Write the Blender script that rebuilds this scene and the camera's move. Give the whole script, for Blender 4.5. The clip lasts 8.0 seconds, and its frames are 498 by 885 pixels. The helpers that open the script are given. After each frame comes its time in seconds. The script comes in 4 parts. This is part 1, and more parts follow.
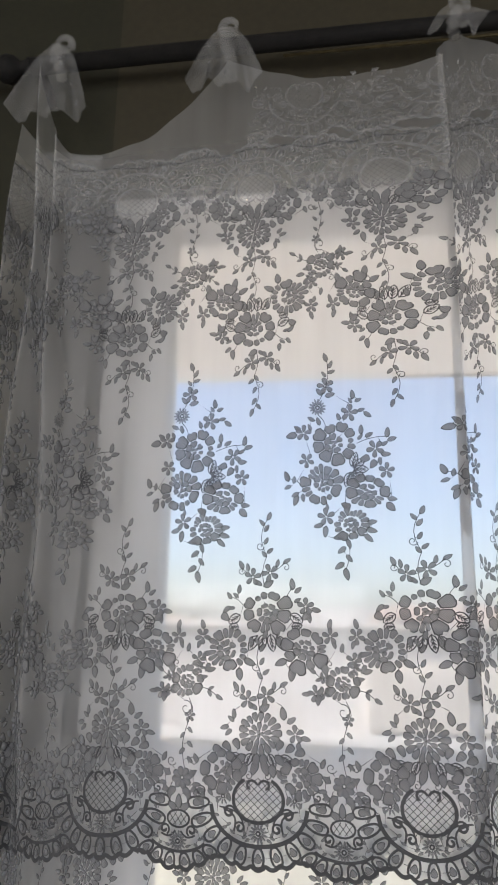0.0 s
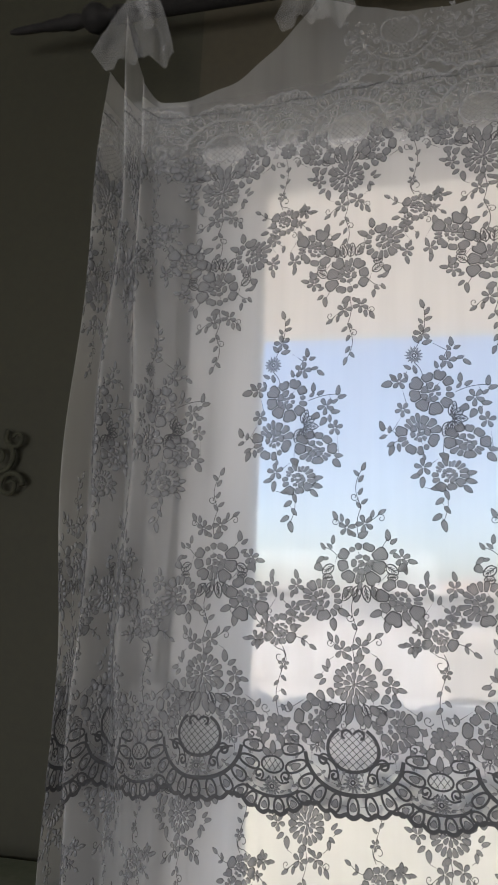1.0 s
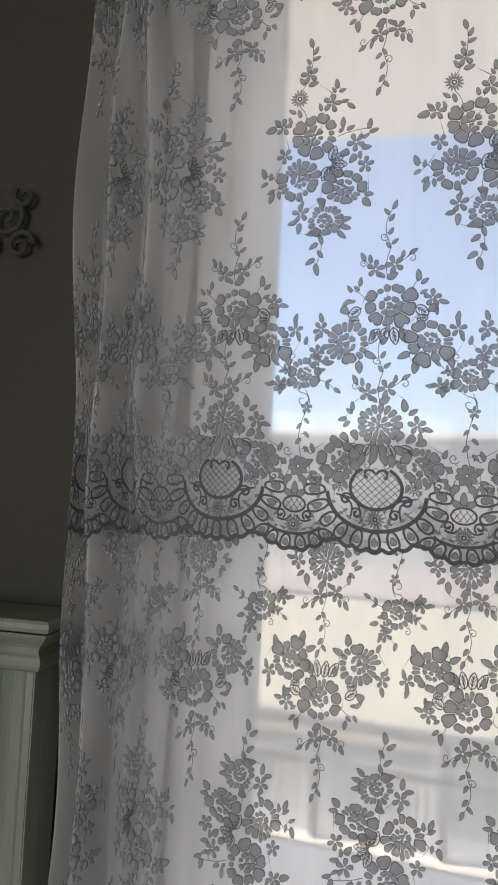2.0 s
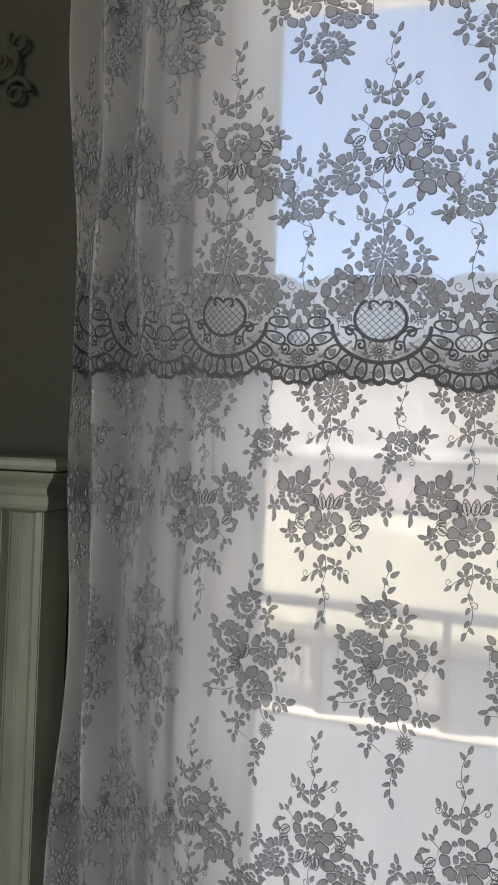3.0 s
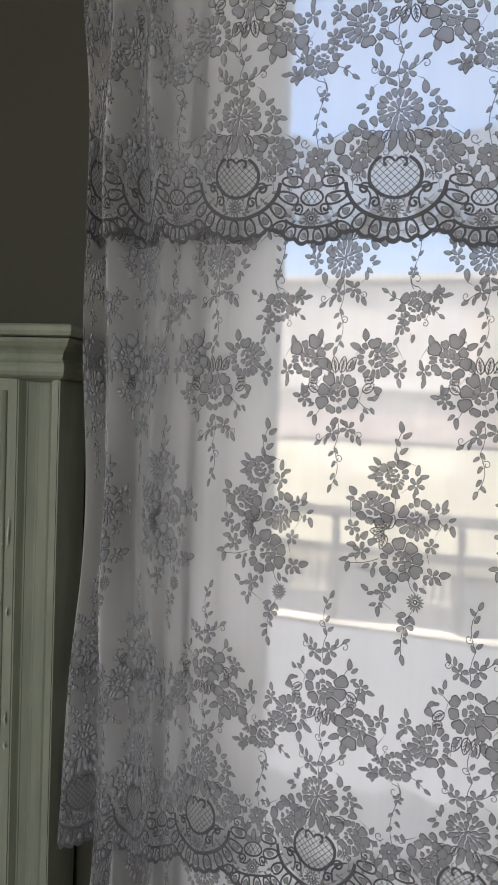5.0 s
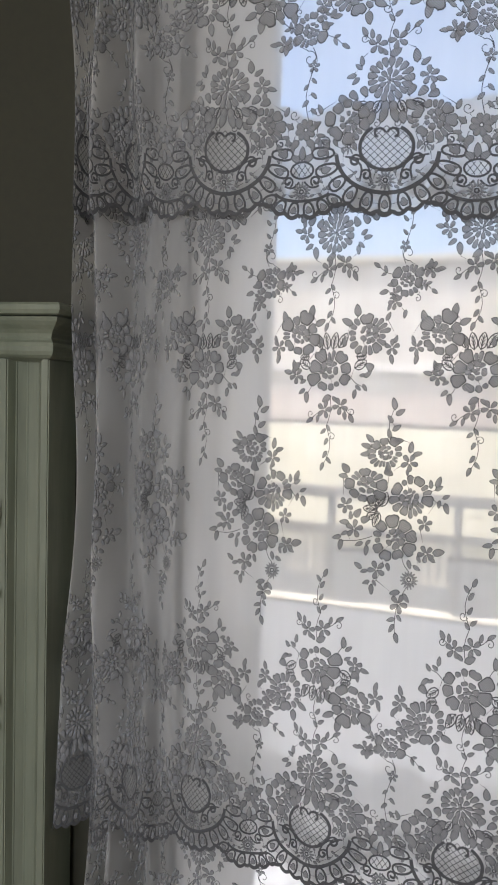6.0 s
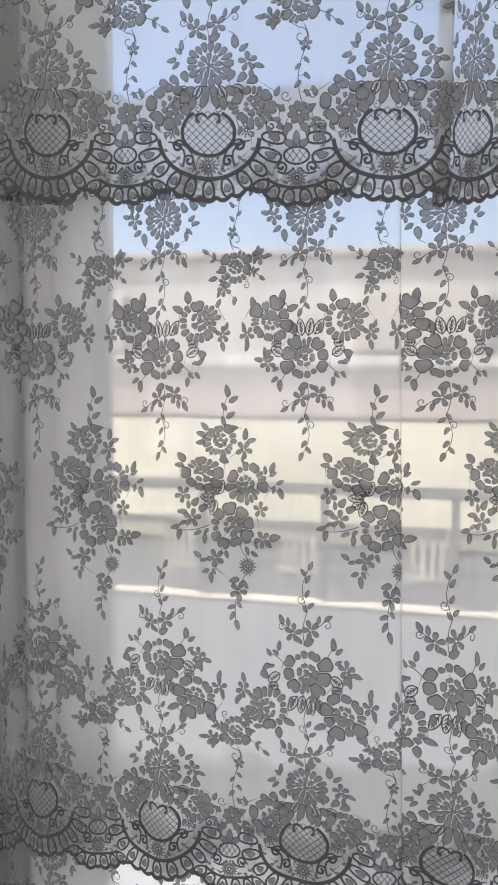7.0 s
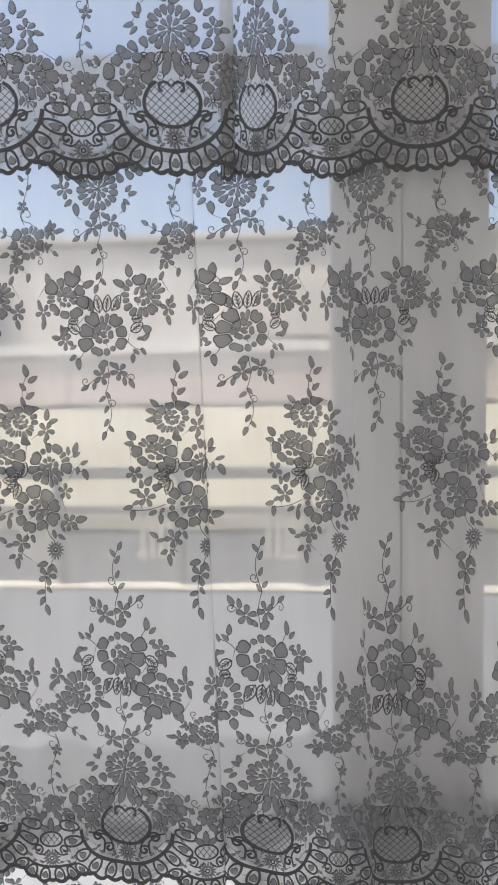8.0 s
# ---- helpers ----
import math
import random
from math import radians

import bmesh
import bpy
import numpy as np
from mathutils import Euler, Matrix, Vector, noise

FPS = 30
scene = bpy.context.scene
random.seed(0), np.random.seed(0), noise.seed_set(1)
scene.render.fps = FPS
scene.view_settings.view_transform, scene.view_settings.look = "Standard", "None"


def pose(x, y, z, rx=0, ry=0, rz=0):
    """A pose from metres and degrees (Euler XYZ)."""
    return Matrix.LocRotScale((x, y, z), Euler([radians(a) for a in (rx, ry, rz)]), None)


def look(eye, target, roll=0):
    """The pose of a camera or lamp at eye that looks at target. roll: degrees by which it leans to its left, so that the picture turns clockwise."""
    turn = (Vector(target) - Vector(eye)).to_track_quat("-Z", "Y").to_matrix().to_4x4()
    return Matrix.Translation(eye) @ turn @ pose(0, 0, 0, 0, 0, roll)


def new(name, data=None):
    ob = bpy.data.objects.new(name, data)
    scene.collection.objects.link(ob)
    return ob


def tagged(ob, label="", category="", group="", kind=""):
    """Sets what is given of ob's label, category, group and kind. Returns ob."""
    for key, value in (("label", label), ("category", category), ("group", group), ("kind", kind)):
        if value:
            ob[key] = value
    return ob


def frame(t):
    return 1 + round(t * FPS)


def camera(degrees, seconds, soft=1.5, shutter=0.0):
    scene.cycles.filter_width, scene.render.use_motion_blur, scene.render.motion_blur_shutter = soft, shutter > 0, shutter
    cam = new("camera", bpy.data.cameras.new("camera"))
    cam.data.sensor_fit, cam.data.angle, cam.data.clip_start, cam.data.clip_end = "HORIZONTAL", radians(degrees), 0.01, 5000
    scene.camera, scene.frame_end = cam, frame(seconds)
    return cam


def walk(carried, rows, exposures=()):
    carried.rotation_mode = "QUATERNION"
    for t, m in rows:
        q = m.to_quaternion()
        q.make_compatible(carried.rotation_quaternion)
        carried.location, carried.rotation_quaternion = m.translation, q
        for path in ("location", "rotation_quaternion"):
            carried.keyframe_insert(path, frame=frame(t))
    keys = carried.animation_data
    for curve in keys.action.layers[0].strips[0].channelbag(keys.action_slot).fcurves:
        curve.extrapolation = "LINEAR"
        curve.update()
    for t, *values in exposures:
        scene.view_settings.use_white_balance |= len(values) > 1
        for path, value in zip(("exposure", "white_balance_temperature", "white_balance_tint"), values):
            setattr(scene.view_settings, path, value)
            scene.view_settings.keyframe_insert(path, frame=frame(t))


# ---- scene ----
cam = camera(38.0, 8.0, soft=1.7)
PATH = [
    (0, (-0.0436, 0.052, 1.6517), (-0.2586, 1.975, 2.1574), 1.0),
    (0.5, (-0.0787, 0.049, 1.6532), (-0.4382, 1.958, 2.1296), 1.8),
    (1, (-0.0901, 0.073, 1.619), (-0.4839, 1.987, 2.0448), 2.4),
    (1.5, (-0.0879, 0.107, 1.538), (-0.5007, 2.041, 1.8396), 3.0),
    (2, (-0.1138, 0.145, 1.4035), (-0.5298, 2.097, 1.532), 2.9),
    (2.2, (-0.1242, 0.14, 1.3654), (-0.523, 2.09, 1.4132), 2.7),
    (3.5, (-0.098, 0.156, 1.1668), (-0.5418, 2.106, 1.1499), 2.2),
    (4, (-0.0893, 0.155, 1.118), (-0.5716, 2.096, 1.0773), 2.4),
    (4.5, (-0.0938, 0.144, 1.0938), (-0.5597, 2.087, 1.0195), 2.5),
    (6, (-0.0845, 0.156, 1.072), (-0.5443, 2.096, 0.9268), 1.8),
    (6.5, (-0.0494, 0.171, 1.0626), (-0.3942, 2.136, 0.9201), 1.2),
    (7, (0.0206, 0.185, 1.0617), (-0.192, 2.168, 0.9142), 0.6),
    (7.5, (0.0978, 0.2, 1.0548), (0.0093, 2.192, 0.8954), 0.0),
    (8, (0.177, 0.198, 1.0411), (0.2017, 2.191, 0.8685), -0.9),
]
walk(cam, [(t, look(eye, target, roll)) for t, eye, target, roll in PATH], exposures=[(0, 1.60, 6600, 16), (3.5, 1.80, 6700, 15.5), (6, 1.86, 6700, 15.5), (6.5, 1.78, 6700, 15.5), (7.5, 1.58, 6720, 15.5), (8, 1.48, 6720, 15.5)])
# focus on the lace; what lies outside the window is soft
cam.data.dof.use_dof = True
cam.data.dof.focus_distance = 1.10
cam.data.dof.aperture_fstop = 5.6

# ---- light: daylight through the window ----
SUN_FROM = Vector((-0.80, -0.11, 0.57)).normalized()
world = bpy.data.worlds.new("sky")
scene.world = world
world.use_nodes = True
wn = world.node_tree
sky = wn.nodes.new("ShaderNodeTexSky")
sky.sky_type = "NISHITA"
sky.sun_disc = False
sky.sun_elevation = math.asin(SUN_FROM.z)
sky.sun_rotation = math.atan2(SUN_FROM.x, SUN_FROM.y)
sky.dust_density = 2.4
sky.air_density = 0.85
wn.links.new(sky.outputs[0], wn.nodes["Background"].inputs[0])
wn.nodes["Background"].inputs[1].default_value = 0.15
sun = new("sun", bpy.data.lights.new("sun", "SUN"))
sun.data.energy = 3.5
sun.data.angle = radians(0.5)
sun.data.color = (1.0, 0.95, 0.86)
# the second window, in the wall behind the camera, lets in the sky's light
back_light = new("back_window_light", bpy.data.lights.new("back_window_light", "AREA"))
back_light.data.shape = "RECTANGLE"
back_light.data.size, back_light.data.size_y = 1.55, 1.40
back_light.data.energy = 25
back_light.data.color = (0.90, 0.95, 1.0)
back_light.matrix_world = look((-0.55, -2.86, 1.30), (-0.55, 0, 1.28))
sun.matrix_world = look((-30, -5, 40), Vector((-30, -5, 40)) - SUN_FROM)


# ---- materials ----
def base_material(name):
    m = bpy.data.materials.new(name)
    m.use_nodes = True
    nt = m.node_tree
    return m, nt, nt.nodes["Principled BSDF"], nt.nodes["Material Output"]


def surface(name, colour, rough=0.6, spread=0.15, scale=8.0, grain=120.0, bump=0.1, metal=0.0, stain=None, stretch=(1, 1, 1), gloss=0.5):
    """Paint, plaster, wood or stone: colour with stains and grain at two sizes and a fine relief."""
    m, nt, b, out = base_material(name)
    tc = nt.nodes.new("ShaderNodeTexCoord")
    mp = nt.nodes.new("ShaderNodeMapping")
    mp.inputs["Scale"].default_value = stretch
    nt.links.new(tc.outputs["Object"], mp.inputs[0])
    big = nt.nodes.new("ShaderNodeTexNoise")
    big.inputs["Scale"].default_value = scale
    big.inputs["Detail"].default_value = 6
    fine = nt.nodes.new("ShaderNodeTexNoise")
    fine.inputs["Scale"].default_value = grain
    fine.inputs["Detail"].default_value = 4
    for n in (big, fine):
        nt.links.new(mp.outputs[0], n.inputs["Vector"])
    ramp = nt.nodes.new("ShaderNodeValToRGB")
    lo = tuple(c * (1 - spread) for c in colour)
    hi = tuple(min(1, c * (1 + spread)) for c in colour)
    ramp.color_ramp.elements[0].color, ramp.color_ramp.elements[0].position = (*(stain or lo), 1), 0.3
    ramp.color_ramp.elements[1].color, ramp.color_ramp.elements[1].position = (*hi, 1), 0.7
    nt.links.new(big.outputs[0], ramp.inputs[0])
    mix = nt.nodes.new("ShaderNodeMix")
    mix.data_type, mix.blend_type = "RGBA", "OVERLAY"
    mix.inputs[0].default_value = 0.25
    nt.links.new(ramp.outputs[0], mix.inputs[6])
    nt.links.new(fine.outputs[0], mix.inputs[7])
    nt.links.new(mix.outputs[2], b.inputs["Base Color"])
    b.inputs["Roughness"].default_value = rough
    b.inputs["Metallic"].default_value = metal
    b.inputs["Specular IOR Level"].default_value = gloss
    bp = nt.nodes.new("ShaderNodeBump")
    bp.inputs["Strength"].default_value = bump
    bp.inputs["Distance"].default_value = 0.002
    nt.links.new(fine.outputs[0], bp.inputs["Height"])
    nt.links.new(bp.outputs[0], b.inputs["Normal"])
    return m


def cloth(name, colour, cover, vary, scale, glow=0.5, stripe=None, stretch=(1, 1, 1)):
    """Woven or stitched thread: part lets the view pass, part scatters light to both sides."""
    m, nt, b, out = base_material(name)
    nt.nodes.remove(b)
    tc = nt.nodes.new("ShaderNodeTexCoord")
    noise_n = nt.nodes.new("ShaderNodeTexNoise")
    noise_n.inputs["Scale"].default_value = scale
    noise_n.inputs["Detail"].default_value = 5
    mp = nt.nodes.new("ShaderNodeMapping")
    mp.inputs["Scale"].default_value = stretch
    nt.links.new(tc.outputs["Object"], mp.inputs[0])
    nt.links.new(mp.outputs[0], noise_n.inputs["Vector"])
    height = noise_n.outputs[0]
    if stripe:
        wave = nt.nodes.new("ShaderNodeTexWave")
        wave.inputs["Scale"].default_value = stripe
        wave.inputs["Distortion"].default_value = 9
        wave.inputs["Detail"].default_value = 1
        wave.inputs["Detail Scale"].default_value = 0.35
        wave.bands_direction = "DIAGONAL"
        nt.links.new(tc.outputs["Object"], wave.inputs["Vector"])
        height = wave.outputs["Fac"]
    rng = nt.nodes.new("ShaderNodeMapRange")
    rng.inputs["From Min"].default_value, rng.inputs["From Max"].default_value = 0.25, 0.75
    rng.inputs["To Min"].default_value, rng.inputs["To Max"].default_value = cover - vary, cover + vary
    nt.links.new(height, rng.inputs["Value"])
    dif = nt.nodes.new("ShaderNodeBsdfDiffuse")
    dif.inputs["Color"].default_value = (*colour, 1)
    tra = nt.nodes.new("ShaderNodeBsdfTranslucent")
    tra.inputs["Color"].default_value = (*colour, 1)
    both = nt.nodes.new("ShaderNodeMixShader")
    both.inputs[0].default_value = glow
    nt.links.new(dif.outputs[0], both.inputs[1])
    nt.links.new(tra.outputs[0], both.inputs[2])
    clear = nt.nodes.new("ShaderNodeBsdfTransparent")
    mix = nt.nodes.new("ShaderNodeMixShader")
    nt.links.new(rng.outputs[0], mix.inputs[0])
    nt.links.new(clear.outputs[0], mix.inputs[1])
    nt.links.new(both.outputs[0], mix.inputs[2])
    nt.links.new(mix.outputs[0], out.inputs[0])
    bp = nt.nodes.new("ShaderNodeBump")
    bp.inputs["Strength"].default_value = 0.3
    bp.inputs["Distance"].default_value = 0.001
    nt.links.new(height, bp.inputs["Height"])
    nt.links.new(bp.outputs[0], dif.inputs["Normal"])
    return m


M_NET = cloth("white_tulle_net", (0.90, 0.90, 0.895), 0.57, 0.05, 16.0, 0.85, stretch=(1, 1, 0.06))
M_NET_DENSE = cloth("dense_tulle_net", (0.90, 0.90, 0.895), 0.62, 0.05, 16.0, 0.85, stretch=(1, 1, 0.06))
M_HEADER = cloth("plain_header_tulle", (0.86, 0.86, 0.84), 0.33, 0.06, 16.0, 0.6, stretch=(1, 1, 0.06))
M_VOILE = cloth("gathered_tulle", (0.78, 0.78, 0.76), 0.24, 0.08, 30.0, 0.4)
# white thread: its dimness against the bright window is put into this grey
M_THREAD = cloth("backlit_satin_stitch", (0.245, 0.247, 0.251), 0.84, 0.15, 60.0, 0.05, 190.0)
M_THREAD_OPEN = cloth("open_stitch", (0.70, 0.70, 0.70), 0.36, 0.10, 60.0, 0.55)
# white cord as well, painted near-black as it looks against the light
M_CORD = cloth("backlit_lace_cord", (0.092, 0.093, 0.096), 0.97, 0.04, 90.0, 0.05)
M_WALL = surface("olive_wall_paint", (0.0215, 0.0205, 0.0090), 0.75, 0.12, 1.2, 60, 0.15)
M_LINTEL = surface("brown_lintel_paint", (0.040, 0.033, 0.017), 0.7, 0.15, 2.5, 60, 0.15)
M_ROOM = surface("room_plaster", (0.42, 0.40, 0.34), 0.8, 0.1, 1.5, 70, 0.15)
M_CEIL = surface("ceiling_plaster", (0.55, 0.53, 0.48), 0.85, 0.06, 1.5, 70, 0.1)
M_FLOOR = surface("floor_tile", (0.34, 0.27, 0.21), 0.4, 0.2, 3.0, 60, 0.1)
M_FRAME = surface("white_frame_paint", (0.80, 0.79, 0.77), 0.4, 0.05, 4.0, 90, 0.05)
M_ROD = surface("blackened_iron", (0.009, 0.008, 0.007), 0.8, 0.4, 30, 200, 0.3, 0.3)
M_GILT = surface("tarnished_gilt", (0.034, 0.034, 0.020), 0.85, 0.35, 30, 200, 0.3, 0.4)
M_CAB = surface("chipped_sage_paint", (0.165, 0.175, 0.128), 0.55, 0.18, 9.0, 90, 0.3, stretch=(1, 1, 0.12), stain=(0.10, 0.12, 0.08))
M_CHIP = surface("bare_undercoat", (0.36, 0.35, 0.28), 0.7, 0.1, 20, 120, 0.2)
M_PARAPET = surface("balcony_plaster", (0.56, 0.595, 0.66), 0.85, 0.08, 2.0, 60, 0.2)
M_COPING = surface("pale_stone_coping", (0.78, 0.75, 0.68), 0.6, 0.08, 5.0, 80, 0.1)
M_RAIL = surface("grey_rail_paint", (0.27, 0.265, 0.25), 0.5, 0.2, 12, 90, 0.1)
M_BALUSTER = surface("cream_baluster_paint", (0.70, 0.67, 0.60), 0.5, 0.06, 12, 90, 0.05)
M_BRASS = surface("dull_brass", (0.13, 0.105, 0.055), 0.45, 0.2, 30, 150, 0.1, 0.8)
M_AWNING = cloth("cream_awning_canvas", (0.62, 0.545, 0.44), 0.97, 0.02, 6.0, 0.5)
M_SAND = surface("dry_sandy_ground", (0.40, 0.37, 0.28), 0.9, 0.2, 0.08, 1.5, 0.2)
M_ROADM = surface("pale_paving", (0.34, 0.34, 0.34), 0.85, 0.15, 0.3, 20, 0.2)
M_HILL = surface("pale_dry_hillside", (0.27, 0.26, 0.235), 0.95, 0.10, 0.03, 0.4, 0.1)
M_ROSE = surface("faded_rose_render", (0.66, 0.63, 0.59), 0.9, 0.14, 0.8, 12, 0.2)
M_CREAM = surface("sunbleached_terrace", (0.47, 0.455, 0.36), 0.9, 0.12, 0.9, 12, 0.2)
M_PINK = surface("rose_render", (0.46, 0.34, 0.28), 0.9, 0.15, 0.3, 5, 0.1)
M_BAND = surface("sunfaded_rose_band", (0.60, 0.52, 0.48), 0.9, 0.12, 0.8, 12, 0.1)
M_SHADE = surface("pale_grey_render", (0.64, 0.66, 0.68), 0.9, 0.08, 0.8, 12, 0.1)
M_PALE = surface("pale_render", (0.66, 0.62, 0.56), 0.9, 0.1, 0.3, 5, 0.1)
M_TILE = surface("roof_clay", (0.42, 0.32, 0.25), 0.9, 0.2, 1.0, 6, 0.2)
M_DARKPANE = surface("closed_shutter", (0.30, 0.27, 0.24), 0.15, 0.2, 2, 10, 0.0)
M_LEAF = surface("foliage", (0.07, 0.09, 0.04), 0.8, 0.4, 2, 10, 0.1)
M_BARK = surface("bark", (0.12, 0.09, 0.06), 0.9, 0.3, 3, 20, 0.3)


def glass_material():
    m, nt, b, out = base_material("window_glass")
    nt.nodes.remove(b)
    clear = nt.nodes.new("ShaderNodeBsdfTransparent")
    clear.inputs[0].default_value = (0.94, 0.955, 0.95, 1)
    shine = nt.nodes.new("ShaderNodeBsdfGlossy")
    shine.inputs["Roughness"].default_value = 0.02
    fr = nt.nodes.new("ShaderNodeFresnel")
    fr.inputs[0].default_value = 1.5
    mix = nt.nodes.new("ShaderNodeMixShader")
    nt.links.new(fr.outputs[0], mix.inputs[0])
    nt.links.new(clear.outputs[0], mix.inputs[1])
    nt.links.new(shine.outputs[0], mix.inputs[2])
    nt.links.new(mix.outputs[0], out.inputs[0])
    return m


M_GLASS = glass_material()


# ---- mesh helpers ----
def part(name, bm, material, parent=None, label="", smooth=False):
    """Links a bmesh as one mesh object under a thing or a part."""
    me = bpy.data.meshes.new(name)
    bm.to_mesh(me)
    bm.free()
    me.materials.append(material)
    if smooth:
        me.polygons.foreach_set("use_smooth", [True] * len(me.polygons))
    ob = new(name, me)
    ob.parent = parent
    if label:
        ob["label"] = label
    return ob


def add_box(bm, lo, hi, bevel=0.0):
    c = [(a + b) / 2 for a, b in zip(lo, hi)]
    s = [b - a for a, b in zip(lo, hi)]
    r = bmesh.ops.create_cube(bm, size=1, matrix=Matrix.LocRotScale(c, None, s))
    if bevel:
        es = {e for v in r["verts"] for e in v.link_edges}
        bmesh.ops.bevel(bm, geom=list(es), offset=bevel, segments=2, affect="EDGES")
    return bm


def box(lo, hi, bevel=0.0):
    return add_box(bmesh.new(), lo, hi, bevel)


def lathe(profile, axis_start, axis, sides=20):
    """Turned shape: (distance along the axis, radius) pairs swept round the axis."""
    bm = bmesh.new()
    a = Vector(axis).normalized()
    p = a.orthogonal().normalized()
    q = a.cross(p)
    rings = []
    for d, r in profile:
        c = Vector(axis_start) + a * d
        rings.append([bm.verts.new(c + (p * math.cos(2 * math.pi * k / sides) + q * math.sin(2 * math.pi * k / sides)) * r) for k in range(sides)])
    for r0, r1 in zip(rings, rings[1:]):
        for k in range(sides):
            bm.faces.new((r0[k], r0[(k + 1) % sides], r1[(k + 1) % sides], r1[k]))
    bm.faces.new(rings[0][::-1])
    bm.faces.new(rings[-1])
    bmesh.ops.recalc_face_normals(bm, faces=bm.faces)
    return bm


def tube(points, radius, sides=8):
    """A round bar along a path; radius may be a number or one per point."""
    bm = bmesh.new()
    pts = [Vector(p) for p in points]
    rings = []
    for i, p in enumerate(pts):
        d = (pts[min(i + 1, len(pts) - 1)] - pts[max(i - 1, 0)]).normalized()
        u = d.cross(Vector((0, 1, 0)))
        u = u.normalized() if u.length > 0.05 else d.cross(Vector((1, 0, 0))).normalized()
        w = d.cross(u)
        r = radius[i] if isinstance(radius, list) else radius
        rings.append([bm.verts.new(p + (u * math.cos(2 * math.pi * k / sides) + w * math.sin(2 * math.pi * k / sides)) * r) for k in range(sides)])
    for r0, r1 in zip(rings, rings[1:]):
        for k in range(sides):
            bm.faces.new((r0[k], r0[(k + 1) % sides], r1[(k + 1) % sides], r1[k]))
    bm.faces.new(rings[0][::-1])
    bm.faces.new(rings[-1])
    bmesh.ops.recalc_face_normals(bm, faces=bm.faces)
    return bm


def empty(name, at, label, category, group="", kind=""):
    ob = new(name)
    ob.location = at
    return tagged(ob, label, category, group, kind)


def adopt(ob, parent):
    """Parents ob without moving it."""
    ob.parent = parent
    ob.matrix_parent_inverse = Matrix.Translation(parent.location).inverted()
    return ob


# ---- the room ----
FLOOR_Z, CEIL_Z = -0.22, 3.12
WALL_Y0, WALL_Y1 = 1.285, 1.40
OPEN_X0, OPEN_X1, OPEN_TOP = -0.47, 1.33, 2.50
wall = empty("wall_north", (0, WALL_Y0, FLOOR_Z), "dark olive painted wall round the balcony window", "wall", kind="structure")
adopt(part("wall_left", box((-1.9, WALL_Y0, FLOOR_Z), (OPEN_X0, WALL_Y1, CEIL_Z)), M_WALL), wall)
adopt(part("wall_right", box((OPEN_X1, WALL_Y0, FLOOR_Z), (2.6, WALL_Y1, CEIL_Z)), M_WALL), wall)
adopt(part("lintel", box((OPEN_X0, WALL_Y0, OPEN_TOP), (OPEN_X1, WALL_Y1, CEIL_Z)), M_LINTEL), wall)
tagged(part("wall_west", box((-2.1, -2.8, FLOOR_Z), (-1.9, WALL_Y1, CEIL_Z)), M_ROOM), "plain plastered side wall of the room", "wall", kind="structure")
tagged(part("wall_east", box((2.6, -2.8, FLOOR_Z), (2.8, WALL_Y1, CEIL_Z)), M_ROOM), "plain plastered side wall of the room", "wall", kind="structure")
south = empty("wall_south", (0.35, -2.9, FLOOR_Z), "plain plastered back wall with a second window", "wall", kind="structure")
S_X0, S_X1, S_Z0, S_Z1 = -1.35, 0.25, 0.55, 2.05
for lo, hi in (((-2.1, -3.0, FLOOR_Z), (S_X0, -2.8, CEIL_Z)), ((S_X1, -3.0, FLOOR_Z), (2.8, -2.8, CEIL_Z)), ((S_X0, -3.0, FLOOR_Z), (S_X1, -2.8, S_Z0)), ((S_X0, -3.0, S_Z1), (S_X1, -2.8, CEIL_Z))):
    adopt(part("wall_piece", box(lo, hi), M_ROOM), south)
tagged(part("ceiling", box((-2.1, -3.0, CEIL_Z), (2.8, WALL_Y1, CEIL_Z + 0.2)), M_CEIL), "plain plastered ceiling", "ceiling", kind="structure")
tagged(part("floor", box((-2.1, -3.0, FLOOR_Z - 0.2), (2.8, WALL_Y1, FLOOR_Z)), M_FLOOR), "brown tiled floor", "floor", kind="structure")


